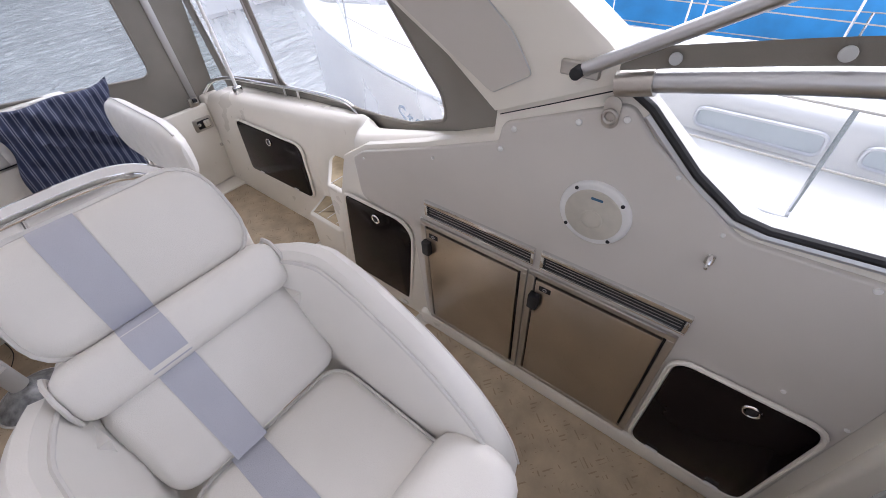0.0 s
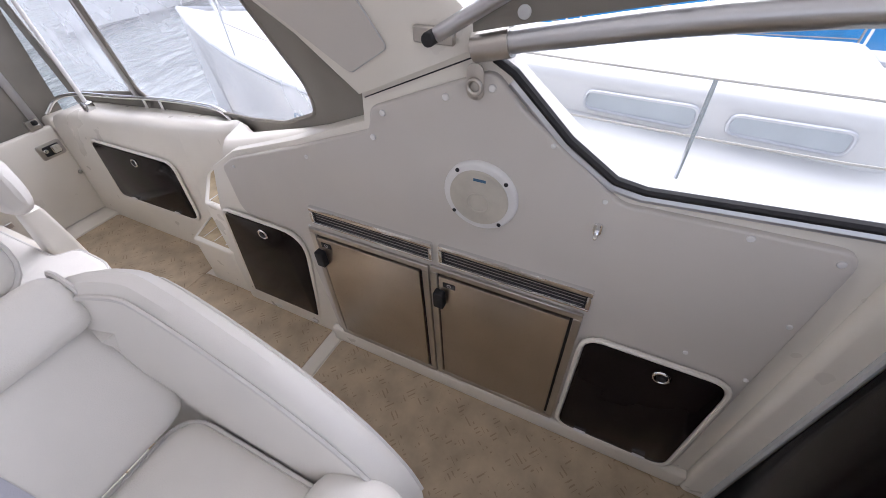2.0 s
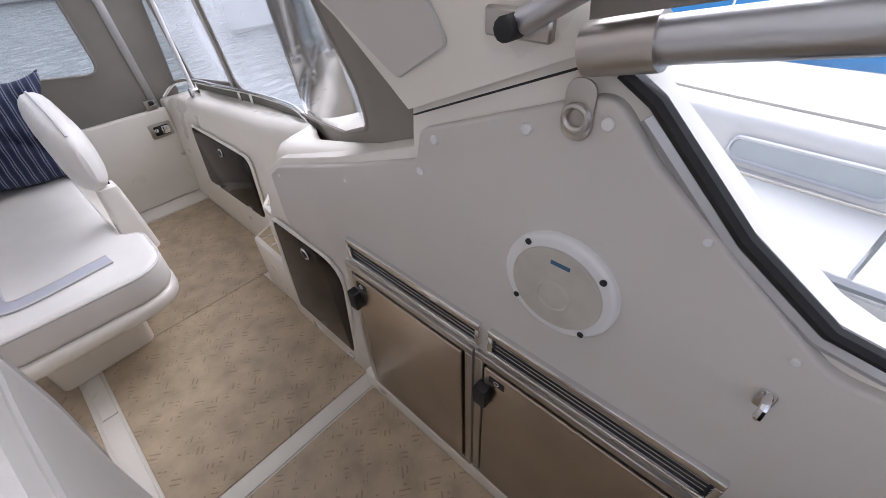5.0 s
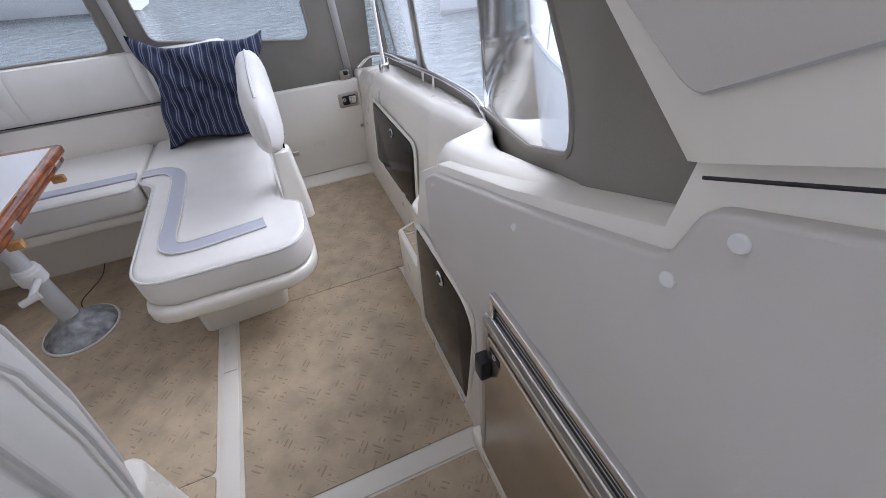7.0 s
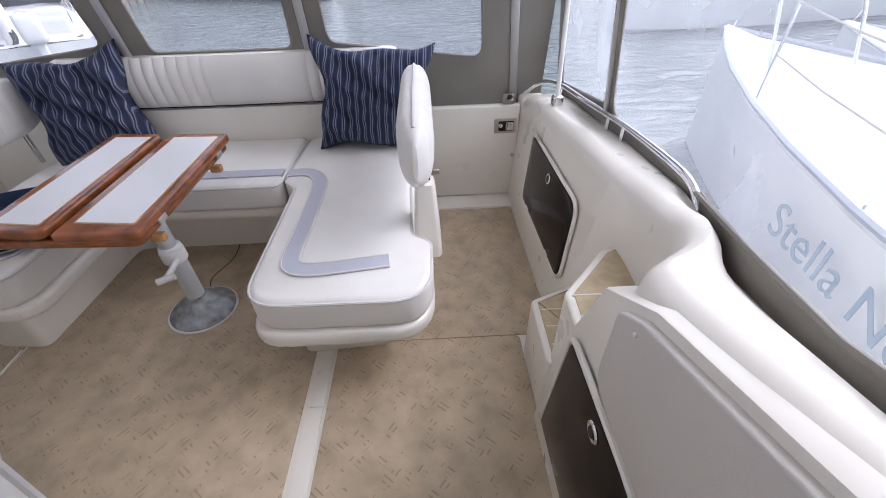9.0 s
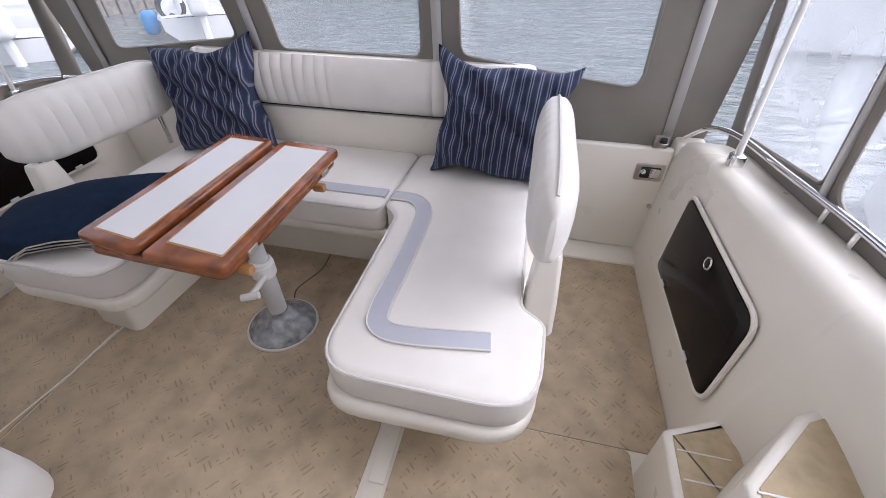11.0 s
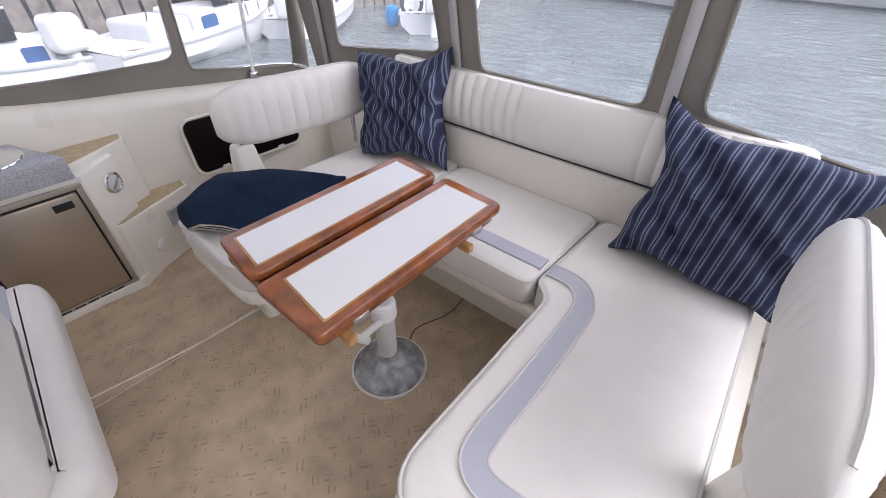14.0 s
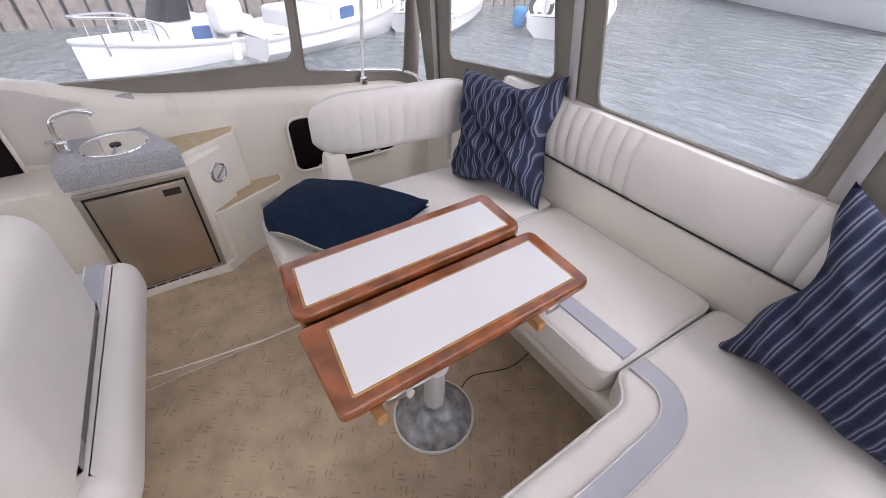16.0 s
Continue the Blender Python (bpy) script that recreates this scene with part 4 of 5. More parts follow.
wingS = rpoly([(mir(0.1) - 0.02, 0.955), (mir(0.1), 1.54), (mir(0.05), 1.60), (mir(0.06), 2.1), (mir(0.60), 2.1), (mir(0.62), 1.3), (mir(0.665), 1.2), (mir(0.66), 0.96)], [0.12, 0.08, 0.06, 0.06, 0.06, 0.06, 0.06, 0.2], 7)
mid = rpoly([(mir(0.055) + 0.0, 1.56), (0.008, 1.56), (0.03, 2.1), (mir(0.06) + 0.01, 2.1)], 0.06, 4)
for nm, po in (("seat_cushion", wing), ("seat_cushion", wingS), ("seat_cushion", mid)):
    c = part(nm, slab(po, 0.305, 0.44, 0.028, 5, 0.035, 0.006), VINYL, sofa, "white vinyl seat cushion with piping")
    part("piping", tube([(x, y, 0.428) for x, y in inset(po, 0.004)], 0.0055, 6, True), PIPE, c)
ST = smooth_path([(0.03, 1.665, 0), (0.13, 1.655, 0), (0.19, 1.58, 0), (0.20, 1.45, 0), (0.20, 1.2, 0), (0.195, 1.05, 0), (0.215, 0.975, 0), (0.30, 0.955, 0), (0.54, 0.985, 0)], 6)


def ribbon(pts, wid, z0, z1):
    L_, R_ = [], []
    for i, p in enumerate(pts):
        d = (pts[min(i + 1, len(pts) - 1)] - pts[max(i - 1, 0)]).normalized()
        n = Vector((-d.y, d.x, 0))
        L_.append(p + n * wid / 2)
        R_.append(p - n * wid / 2)
    return loft([[(a.x, a.y, z0), (a.x, a.y, z1), (b.x, b.y, z1), (b.x, b.y, z0)] for a, b in zip(L_, R_)], True), L_, R_


for sgn, nm in ((1, "port"), (-1, "starboard")):
    pts = [Vector((p.x if sgn > 0 else mir(p.x), p.y + (0 if sgn > 0 else 0.15), 0)) for p in ST]
    bm, L_, R_ = ribbon(pts, 0.062, 0.435, 0.4475)
    inl = part("inlay", bm, GREYV, sofa, "grey vinyl inlay stripe")
    for e in (L_, R_):
        part("inlay_piping", tube([(p.x, p.y, 0.447) for p in e], 0.0035, 5), PIPE, inl)
bm, L_, R_ = ribbon([Vector((x, 1.675, 0)) for x in (-0.66, -0.5, -0.3, -0.1, 0.0)], 0.062, 0.435, 0.4475)
part("inlay", bm, GREYV, sofa, "grey vinyl inlay stripe")


def bolster(p0, p1, w, h, n, name, label, group=""):
    """A long quilted pad from p0 to p1, oval in section, pleated across."""
    p0, p1 = Vector(p0), Vector(p1)
    g = empty(name, label, "cushion", group)
    d = (p1 - p0).normalized()
    up = Vector((0, 0, 1))
    s = d.cross(up)
    secs, N = [], n * 4
    for i in range(N + 1):
        t = i / N
        e = max(0.0, min(1, t / 0.24, (1 - t) / 0.24))
        e = math.sqrt(max(0.02, 1 - (1 - e) ** 2))
        pl = 1 - 0.10 * (1 if i % 4 == 0 else 0)
        c = p0.lerp(p1, t)
        secs.append([c + up * (math.copysign(abs(math.cos(a)) ** 0.75, math.cos(a)) * h / 2 * (0.35 + 0.65 * e)) + s * (math.copysign(abs(math.sin(a)) ** 0.8, math.sin(a)) * w / 2 * e * pl) for a in (2 * math.pi * k / 20 for k in range(20))])
    part("pad", loft(secs, True), VINYL, g)
    part("piping", tube([p0.lerp(p1, k / 24) + up * (h / 2 * (0.35 + 0.65 * math.sqrt(max(0.02, 1 - (1 - min(1, k / 24 / 0.24, (24 - k) / 24 / 0.24)) ** 2))) + 0.001) for k in range(1, 24)], 0.005, 6), PIPE, g)
    return g


b1 = bolster((0.65, 1.07, 0.76), (0.645, 1.84, 0.75), 0.13, 0.285, 12, "armrest_pad", "white quilted vinyl armrest pad beside the transom gangway", "armrest pads")
b2 = bolster((-1.345, 1.26, 0.72), (-1.26, 2.04, 0.72), 0.13, 0.26, 12, "armrest_pad", "white quilted vinyl armrest pad above the starboard locker", "armrest pads")
for g, x in ((b1, 0.672), (b2, -1.335)):
    y = 1.24 if g is b1 else 1.34
    part("bracket", loft([[(x + a * k, y + b * k2, z) for a, b in rrect(0.10, 0.10, 0.02)] for z, k, k2 in ((0.30, 1.1, 1.5), (0.42, 1.0, 1.35), (0.59, 0.75, 0.9), (0.605, 0.65, 0.8))], True), GEL, g, "tapered cream moulded bracket")
    part("collar", tube([(x, y, 0.60), (x, y, 0.632)], 0.022, 14), CHROME, g, "chrome collar")
    part("aft_post", tube([(x, y + 0.62, 0.42), (x, y + 0.62, 0.64)], 0.012, 10), CHROME, g, "chrome post")
# aft back pad
bk = empty("back_pad", "long white vinyl back pad along the transom, pleated near its ends", "cushion")
secs = []
for i in range(0, 121):
    t = i / 120
    x = -1.16 + 1.72 * t
    e = min(1, t / 0.03, (1 - t) / 0.03)
    e = math.sqrt(max(0.05, 1 - (1 - e) ** 2))
    zone = t < 0.45 or t > 0.72
    pl = 1 - (0.12 if zone and i % 4 == 0 else 0)
    yb = 2.15
    pr = [(0.0, 0.625), (-0.045, 0.622), (-0.075, 0.66), (-0.085, 0.74), (-0.075, 0.82), (-0.045, 0.87), (0.0, 0.875), (0.02, 0.86), (0.02, 0.64)]
    secs.append([(x, yb + (a * pl * e if a < 0 else a), 0.75 + (b - 0.75) * (0.8 + 0.2 * e)) for a, b in pr])
part("pad", loft(secs, True), VINYL, bk)
part("piping", tube([(-1.14, 2.09, 0.633), (-0.3, 2.085, 0.631), (0.54, 2.09, 0.633)], 0.0035, 6), RUBBER, bk, "thin dark piping")
# moulded back below the pad
ob = part("sofa_back_moulding", box(-1.28, 0.62, 2.10, 2.135, 0.40, 0.615, 0.01, 2), GEL)
tagged(ob, "cream gelcoat panel below the back pad", "wall panel", kind="structure")


# ---- pillows and blanket ----
def pillow(m, w, h, t, seed, label):
    rng = random.Random(seed)
    bm = bmesh.new()
    N = 34
    top_, bot = {}, {}
    ph = [rng.uniform(0, 6.28) for _ in range(8)]
    for i in range(N + 1):
        for j in range(N + 1):
            u, v = i / N * 2 - 1, j / N * 2 - 1
            pinch = 1 - 0.21 * (1 - u * u) * abs(v) ** 3 - 0.05 * math.sin(5 * u + ph[4]) * abs(v) ** 4
            pinv = 1 - 0.23 * (1 - v * v) * abs(u) ** 3 - 0.05 * math.sin(6 * v + ph[5]) * abs(u) ** 4
            x, y = u * w / 2 * pinv, v * h / 2 * pinch
            f = max(0, (1 - u ** 4) * (1 - v ** 4)) ** 0.5
            wr = 0.022 * math.sin(7 * u + ph[0] + 3 * v) * math.sin(5 * v + ph[1]) + 0.013 * math.sin(11 * (u + v) + ph[2] + 1.5 * math.sin(4 * v)) + 0.009 * math.sin(17 * (u - v) + ph[3]) - 0.02 * math.exp(-((v - 0.15 + 0.2 * u) / 0.07) ** 2) * abs(u)
            edge_ = i in (0, N) or j in (0, N)
            top_[i, j] = bm.verts.new((x, y, t / 2 * f + (wr * f if not edge_ else 0)))
            bot[i, j] = top_[i, j] if edge_ else bm.verts.new((x, y, -t / 2 * f))
    for d_ in (top_, bot):
        for i in range(N):
            for j in range(N):
                bm.faces.new((d_[i, j], d_[i + 1, j], d_[i + 1, j + 1], d_[i, j + 1]))
    bm.normal_update()
    ob = part("pillow", bm, PILLOW, None)
    ob.matrix_basis = m
    return tagged(ob, label, "pillow", "striped pillows")


pillow(pose(0.42, 2.0, 0.665, 74, 0, -3) @ pose(0, 0, 0, 0, 0, -3), 0.62, 0.54, 0.20, 3, "large navy pillow with pale pinstripes on the sofa wing")
pillow(pose(-0.97, 1.98, 0.68, 76, 0, 14) @ pose(0, 0, 0, 0, 0, 5), 0.52, 0.52, 0.18, 8, "smaller navy pinstriped pillow in the sofa corner")
# folded blanket: soft heap draped over the front edge of the starboard seat
bl = empty("blanket", "folded navy fleece blanket with cream edge stitching on the seat", "blanket")
for lay in range(3):
    bm = bmesh.new()
    NX, NY = 26, 26
    V_ = {}
    o2 = [(-1.38, 1.20), (-0.95, 1.59), (-0.78 + 0.02 * lay, 1.15), (-1.22 + 0.015 * lay, 0.90)]
    for i in range(NX + 1):
        for j in range(NY + 1):
            u, v = i / NX, j / NY
            a = Vector(o2[0]).lerp(Vector(o2[1]), u)
            b = Vector(o2[3]).lerp(Vector(o2[2]), u)
            p = a.lerp(b, v)
            over = max(0, 0.985 - p.y) * 1.0
            z = 0.458 + 0.016 * lay + 0.085 * math.sin(math.pi * min(1, u * 1.1)) ** 0.7 * math.sin(math.pi * (0.15 + 0.8 * v)) * (1 - 0.4 * u) + 0.008 * noise.noise((p.x * 9, p.y * 9, lay))
            z -= 1.1 * over
            p.y += over * 0.75
            V_[i, j] = bm.verts.new((p.x, p.y, z))
    for i in range(NX):
        for j in range(NY):
            bm.faces.new((V_[i, j], V_[i + 1, j], V_[i + 1, j + 1], V_[i, j + 1]))
    edge_pts = [V_[i, NY].co.copy() for i in range(NX + 1)]
    bmesh.ops.solidify(bm, geom=bm.faces[:], thickness=0.014)
    fo = part("fold", bm, BLANKET, bl)
    part("stitching", tube([(p.x, p.y - 0.003, p.z + 0.005) for p in edge_pts], 0.0028, 5), THREAD, fo, "cream blanket stitch")

# ---- table ----
tb = empty("cockpit_table", "folding varnished wood table with two white laminate leaves", "table")
YA, YB = 0.873, 1.575
for x0, x1, z0 in ((-0.615, -0.40, 0.662), (-0.385, -0.135, 0.652)):
    o_ = rpoly([(x0, YA + (0.03 if x0 < -0.5 else 0)), (x1, YA), (x1, YB), (x0, YB + 0.02)], [0.02, 0.045 if x0 < -0.5 else 0.02, 0.045 if x0 < -0.5 else 0.03, 0.03], 5)
    lf = part("leaf", slab(o_, z0, z0 + 0.034, 0.012, 4), WOOD, tb, "varnished reddish wood leaf, worn at the rim")
    bw = 0.042
    i_ = [(x0 + bw, YA + bw + 0.02), (x1 - bw + 0.012, YA + bw), (x1 - bw + 0.012, YB - bw), (x0 + bw, YB - bw + 0.01)]
    part("worn_rim", slab(rpoly(inset(i_, -0.006), 0.006), z0 + 0.03, z0 + 0.0352, 0.0005, 1, 0), WORN, lf, "bare worn wood along the inlay")
    part("inlay", slab(rpoly(i_, 0.004), z0 + 0.03, z0 + 0.0365, 0.001, 1, 0), LAMIN, lf, "white laminate inlay")
part("under_leaf", slab(rpoly([(-0.60, 0.90), (-0.15, 0.88), (-0.15, 1.56), (-0.60, 1.58)], 0.03), 0.622, 0.654, 0.012, 3), WOOD, tb, "folded lower leaf")
part("shelf_rail", box(-0.45, -0.25, 1.0, 1.5, 0.596, 0.624, 0.006, 2), WHITEP, tb, "white underframe")
for y in (0.99, 1.44):
    part("hinge", box(-0.139, -0.131, y - 0.022, y + 0.022, 0.642, 0.662, 0.002, 1), FRAMESTEEL, tb, "tarnished steel hinge")
    part("turn_button", box(-0.17, -0.125, y - 0.05, y - 0.025, 0.596, 0.625, 0.006, 2), WORN, tb, "wooden turn-button")
pc = (-0.36, 1.235)
part("base_plate", loft([[(pc[0] + r_ * math.cos(a), pc[1] + r_ * math.sin(a), z) for a in (2 * math.pi * k / 36 for k in range(36))] for r_, z in ((0.138, 0.0), (0.138, 0.012), (0.128, 0.022), (0.09, 0.05), (0.055, 0.075), (0.045, 0.085), (0.04, 0.1))], True), mat("corroded_cast_aluminium", (0.40, 0.42, 0.44), 0.5, 0.6, var=0.55, scale=26, bump=0.5, bscale=90), tb, "corroded cast aluminium base plate")
part("base_ring", onto(ring(0.142, 0.006, 36), pose(pc[0], pc[1], 0.004)), WHITEP, tb, "white sealant ring")
part("post", tube([(pc[0], pc[1], 0.08), (pc[0], pc[1], 0.34)], 0.036, 18), GREYP, tb, "pale grey outer tube")
part("inner_post", tube([(pc[0], pc[1], 0.34), (pc[0], pc[1], 0.60)], 0.030, 18), GREYP, tb)
cl_ = part("clamp", loft([[(pc[0] + r_ * math.cos(a), pc[1] + r_ * math.sin(a), z) for a in (2 * math.pi * k / 20 for k in range(20))] for r_, z in ((0.04, 0.295), (0.046, 0.30), (0.046, 0.35), (0.042, 0.355), (0.042, 0.365), (0.038, 0.37))], True), WHITEP, tb, "white plastic clamp")
part("clamp_bar", tube([(pc[0] + 0.035, pc[1] - 0.04, 0.325), (pc[0] + 0.02, pc[1] - 0.12, 0.30)], 0.012, 10), WHITEP, cl_)
part("clamp_knob", tube([(pc[0] - 0.01, pc[1] - 0.135, 0.295), (pc[0] + 0.05, pc[1] - 0.115, 0.305)], 0.014, 10), WHITEP, cl_)

# ---- galley, starboard ----
XS = -1.60
gl_ = empty("galley_unit", "cream moulded galley unit with a grey speckled top", "cabinet")
part("body", slab(rpoly([(-1.95, -0.1), (-1.66, -0.1), (-1.615, 0.38), (-1.60, 0.80), (-1.72, 0.95), (-1.95, 0.95)], 0.02), -0.02, 0.575, 0.012, 2, 0), GEL, gl_)
part("toe", slab(rpoly([(-1.9, 0.36), (-1.575, 0.38), (-1.575, 0.80), (-1.72, 1.0), (-1.9, 1.0)], 0.03), -0.01, 0.035, 0.01, 2, 0), GEL, gl_)
ct = part("worktop", slab(rpoly([(-1.93, 0.375), (-1.585, 0.375), (-1.585, 0.79), (-1.93, 0.66)], 0.008), 0.575, 0.665, 0.004, 2), STONE, gl_, "grey speckled worktop")
part("splashback", onto(box(-1.93, -1.905, 0.36, 0.70, 0.66, 0.80, 0.004), Matrix()), STONE, gl_, "grey speckled splashback")
fridge(0.385, 0.79, 0.03, 0.555, "starboard", -1.596)
sk = empty("sink", "small round stainless sink in the worktop", "sink")
cx, cy = -1.73, 0.58
part("rim", onto(ring(0.115, 0.006, 36), pose(cx, cy, 0.668)), CHROME, sk)
part("bowl", loft([[(cx + r_ * math.cos(a), cy + r_ * math.sin(a), z) for a in (2 * math.pi * k / 32 for k in range(32))] for r_, z in ((0.114, 0.672), (0.105, 0.669), (0.09, 0.6665), (0.0, 0.666))]), CHROME, sk, "polished bowl")
part("drain", onto(disc(0.02, 0.003, 16), pose(cx, cy, 0.667)), RUBBER, sk)
tp = empty("tap", "chrome swivel tap with a curved spout", "tap")
part("base", onto(disc(0.022, 0.05, 18, 0.006), pose(-1.74, 0.42, 0.665)), CHROME, tp)
part("spout", tube(smooth_path([(-1.74, 0.42, 0.70), (-1.745, 0.42, 0.77), (-1.75, 0.44, 0.80), (-1.75, 0.50, 0.812), (-1.75, 0.545, 0.80), (-1.75, 0.555, 0.785)]), 0.010, 10), CHROME, tp)
part("lever", tube([(-1.74, 0.415, 0.715), (-1.70, 0.38, 0.73)], 0.007, 8), CHROME, tp)
# steps and lamp beside it
sts = empty("side_steps", "teak-look steps moulded into the starboard side", "steps")
for z, p in ((0.31, [(-1.615, 0.81), (-1.61, 0.85), (-1.765, 1.19), (-1.86, 1.20), (-1.86, 0.81)]), (0.60, [(-1.655, 0.78), (-1.80, 1.03), (-1.88, 1.05), (-1.88, 0.72)])):
    part("riser", slab(rpoly(p, 0.02), 0.0, z, 0.01, 2, 0), GEL, sts)
    part("tread", slab(inset(rpoly(p, 0.02), 0.012), z - 0.005, z + 0.003, 0.001, 1, 0), TEAK, sts, "teak-look tread")
ML = Matrix.Translation((-1.676, 0.9, 0.475)) @ pose(0, 0, 0, 90, 0, 128)
lamp = empty("courtesy_lamp", "round chrome courtesy lamp in the side moulding", "lamp")
part("bezel", onto(ring(0.04, 0.008), ML), CHROME, lamp)
part("lens", onto(disc(0.036, 0.008, 24, 0.004), ML), GREYP, lamp, "ribbed grey lens")
part("shutter", onto(box(-0.03, 0.03, -0.007, 0.007, 0.006, 0.014, 0.003, 2), ML @ pose(0, 0, 0, 0, 0, 35)), CHROME, lamp, "chrome cross bar")
MV = Matrix.Translation((-1.712, 1.08, 0.21)) @ pose(0, 0, 0, 90, 0, 114)
gv = empty("vent_grille", "small square louvred vent in the starboard moulding", "vent")
fr = bmesh.new()
for x0, x1, y0, y1 in ((-0.05, 0.05, 0.036, 0.045), (-0.05, 0.05, -0.045, -0.036), (-0.05, -0.041, -0.036, 0.036), (0.041, 0.05, -0.036, 0.036)):
    box(x0, x1, y0, y1, 0.0, 0.012, 0.002, 1, fr)
part("frame", onto(fr, MV), GREYP, gv)
part("backing", onto(box(-0.042, 0.042, -0.037, 0.037, -0.002, 0.003), MV), RUBBER, gv, "dark recess")
for k in range(6):
    part("slat", onto(box(-0.042, 0.042, -0.0012, 0.0012, 0.002, 0.011), MV @ pose(0, -0.03 + 0.012 * k, 0, 25, 0, 0)), GREYP, gv)
kb = tagged(part("drain_cap", onto(disc(0.03, 0.012, 24, 0.006), Matrix.Translation((-1.652, 0.95, 0.12)) @ pose(0, 0, 0, 90, 0, 115)), WHITEP), "round white cap low on the side moulding", "cap")
ob = part("wall_starboard_forward", onto(slab([(-1.40, -0.05), (-1.40, 1.05), (-0.55, 1.06), (0.0, 0.97), (0.35, 0.87), (0.52, 0.80), (0.52, -0.05)], -0.03, 0.03, 0.01, 2), wallm("starboard", -1.90, 0, 0)), PANEL)
tagged(ob, "grey-beige lined starboard side ahead of the galley", "wall", kind="structure")
locker(-0.12, 0.24, 0.50, 0.80, "starboard", -1.862, cut=(0.04, 0.04, 0.04, 0.04), lock=False)


# ---- harbour ----
bm = bmesh.new()
bmesh.ops.create_grid(bm, x_segments=1, y_segments=1, size=600)
wt = part("water", onto(bm, pose(0, 0, -0.75)), WATER, smooth=False)
tagged(wt, "rippled grey-green harbour water", "water", kind="structure")


def boat_hull(L, B, z0, z1, n=14):
    secs = []
    for i in range(n + 1):
        t = i / n
        y = -L / 2 + L * t
        b = B / 2 * (1 - max(0, (t - 0.45) / 0.55) ** 2.2) * (0.85 + 0.15 * min(1, t / 0.3)) + 0.01
        s = z1 + 0.25 * t * t
        secs.append([(-b, y, s), (-b * 0.97, y, s - 0.25), (-b * 0.6, y, z0), (0, y, z0 - 0.1), (b * 0.6, y, z0), (b * 0.97, y, s - 0.25), (b, y, s)])
    return secs


def hull_mesh(secs):
    bm = loft(secs)
    bm.verts.ensure_lookup_table()
    bm.faces.new([bm.verts[k] for k in range(len(secs[0]))])
    return bm


PORTGLASS = mat("grey_port_glass", (0.45, 0.50, 0.53), 0.2)


def sailboat(m, L, B, label, cover=None, name_text="", group="moored sailboats"):
    g = empty("sailboat", label, "sailboat", group)
    secs = boat_hull(L, B, -0.6, 0.32)
    part("hull", hull_mesh(secs), HULLW, g)
    part("deck", loft([[s[0], (0, s[0][1], s[0][2] + 0.06), s[-1]] for s in secs]), DECKW, g)
    for k in (0, -1):
        part("toe_rail", tube([(s[k][0] * 0.985, s[k][1], s[k][2] + 0.03) for s in secs], 0.022, 6), ALU, g, "aluminium toe rail")
    cab = rpoly([(-B * 0.27, -L * 0.27), (B * 0.27, -L * 0.27), (B * 0.17, L * 0.18), (-B * 0.17, L * 0.18)], 0.15, 4)
    cb = part("cabin", slab(cab, 0.3, 0.66, 0.08, 4, 0), HULLW, g)
    for s in (-1, 1):
        for y0, y1 in ((-0.238, -0.169), (-0.149, -0.069)):
            xa = s * (B * 0.27 - (B * 0.10) * ((y0 + 0.27) / 0.45) + 0.004)
            xb = s * (B * 0.27 - (B * 0.10) * ((y1 + 0.27) / 0.45) + 0.004)
            wl = abs(L * (y1 - y0))
            flat = rpoly([(0, 0.43), (wl, 0.44), (wl, 0.56), (0, 0.57)], 0.055, 5)
            po = [Vector((xa + (xb - xa) * q / wl + s * 0.012, L * y0 + q, z)) for q, z in flat]
            bm = bmesh.new()
            a = [bm.verts.new(p) for p in po]
            b = [bm.verts.new(p - Vector((s * 0.03, 0, 0))) for p in po]
            bm.faces.new(a)
            for k in range(len(a)):
                bm.faces.new((a[k - 1], a[k], b[k], b[k - 1]))
            wo = part("window", bm, PORTGLASS, cb, "long rounded cabin window")
            part("frame", tube([p + Vector((s * 0.004, 0, 0)) for p in po], 0.012, 6, True), ALU, wo, "aluminium window frame")
    part("mast", tube([(0, L * 0.1, 0.6), (0, L * 0.1, 11)], 0.07, 10), ALU, g)
    part("boom", tube([(0, L * 0.1, 1.5), (0, -L * 0.3, 1.45)], 0.05, 8), ALU, g)
    for s in (-1, 1):
        for t in range(6):
            i = 1 + 2 * t
            p = secs[i][-1 if s > 0 else 0]
            part("stanchion", tube([(p[0] * 0.96, p[1], p[2]), (p[0] * 0.96, p[1], p[2] + 0.6)], 0.012, 6), CHROME, g)
        for hgt in (0.32, 0.6):
            part("lifeline", tube([(q[0] * 0.96, q[1], q[2] + hgt) for q in [k[-1 if s > 0 else 0] for k in secs[1:12]]], 0.006, 5), ROPE, g)
        part("shroud", tube([(s * B * 0.46, L * 0.08, 0.3), (0, L * 0.1, 9)], 0.006, 5), CHROME, g)
    part("forestay", tube([(0, L * 0.49, 0.6), (0, L * 0.1, 10.5)], 0.008, 5), CHROME, g)
    bow = secs[-1]
    part("pulpit", tube(smooth_path([(-0.35, L * 0.36, 0.5), (-0.3, L * 0.40, 1.1), (0, L * 0.5, 1.18), (0.3, L * 0.40, 1.1), (0.35, L * 0.36, 0.5)]), 0.014, 8), CHROME, g, "steel bow pulpit")
    if cover:
        part("boom_tent", loft([[(-B * 0.42, y, 0.55), (-B * 0.3, y, 1.0), (0, y, 1.55), (B * 0.3, y, 1.0), (B * 0.42, y, 0.55)] for y in (-L * 0.46, -L * 0.3, -L * 0.1, L * 0.05)]), cover, g, "blue tarpaulin tent")
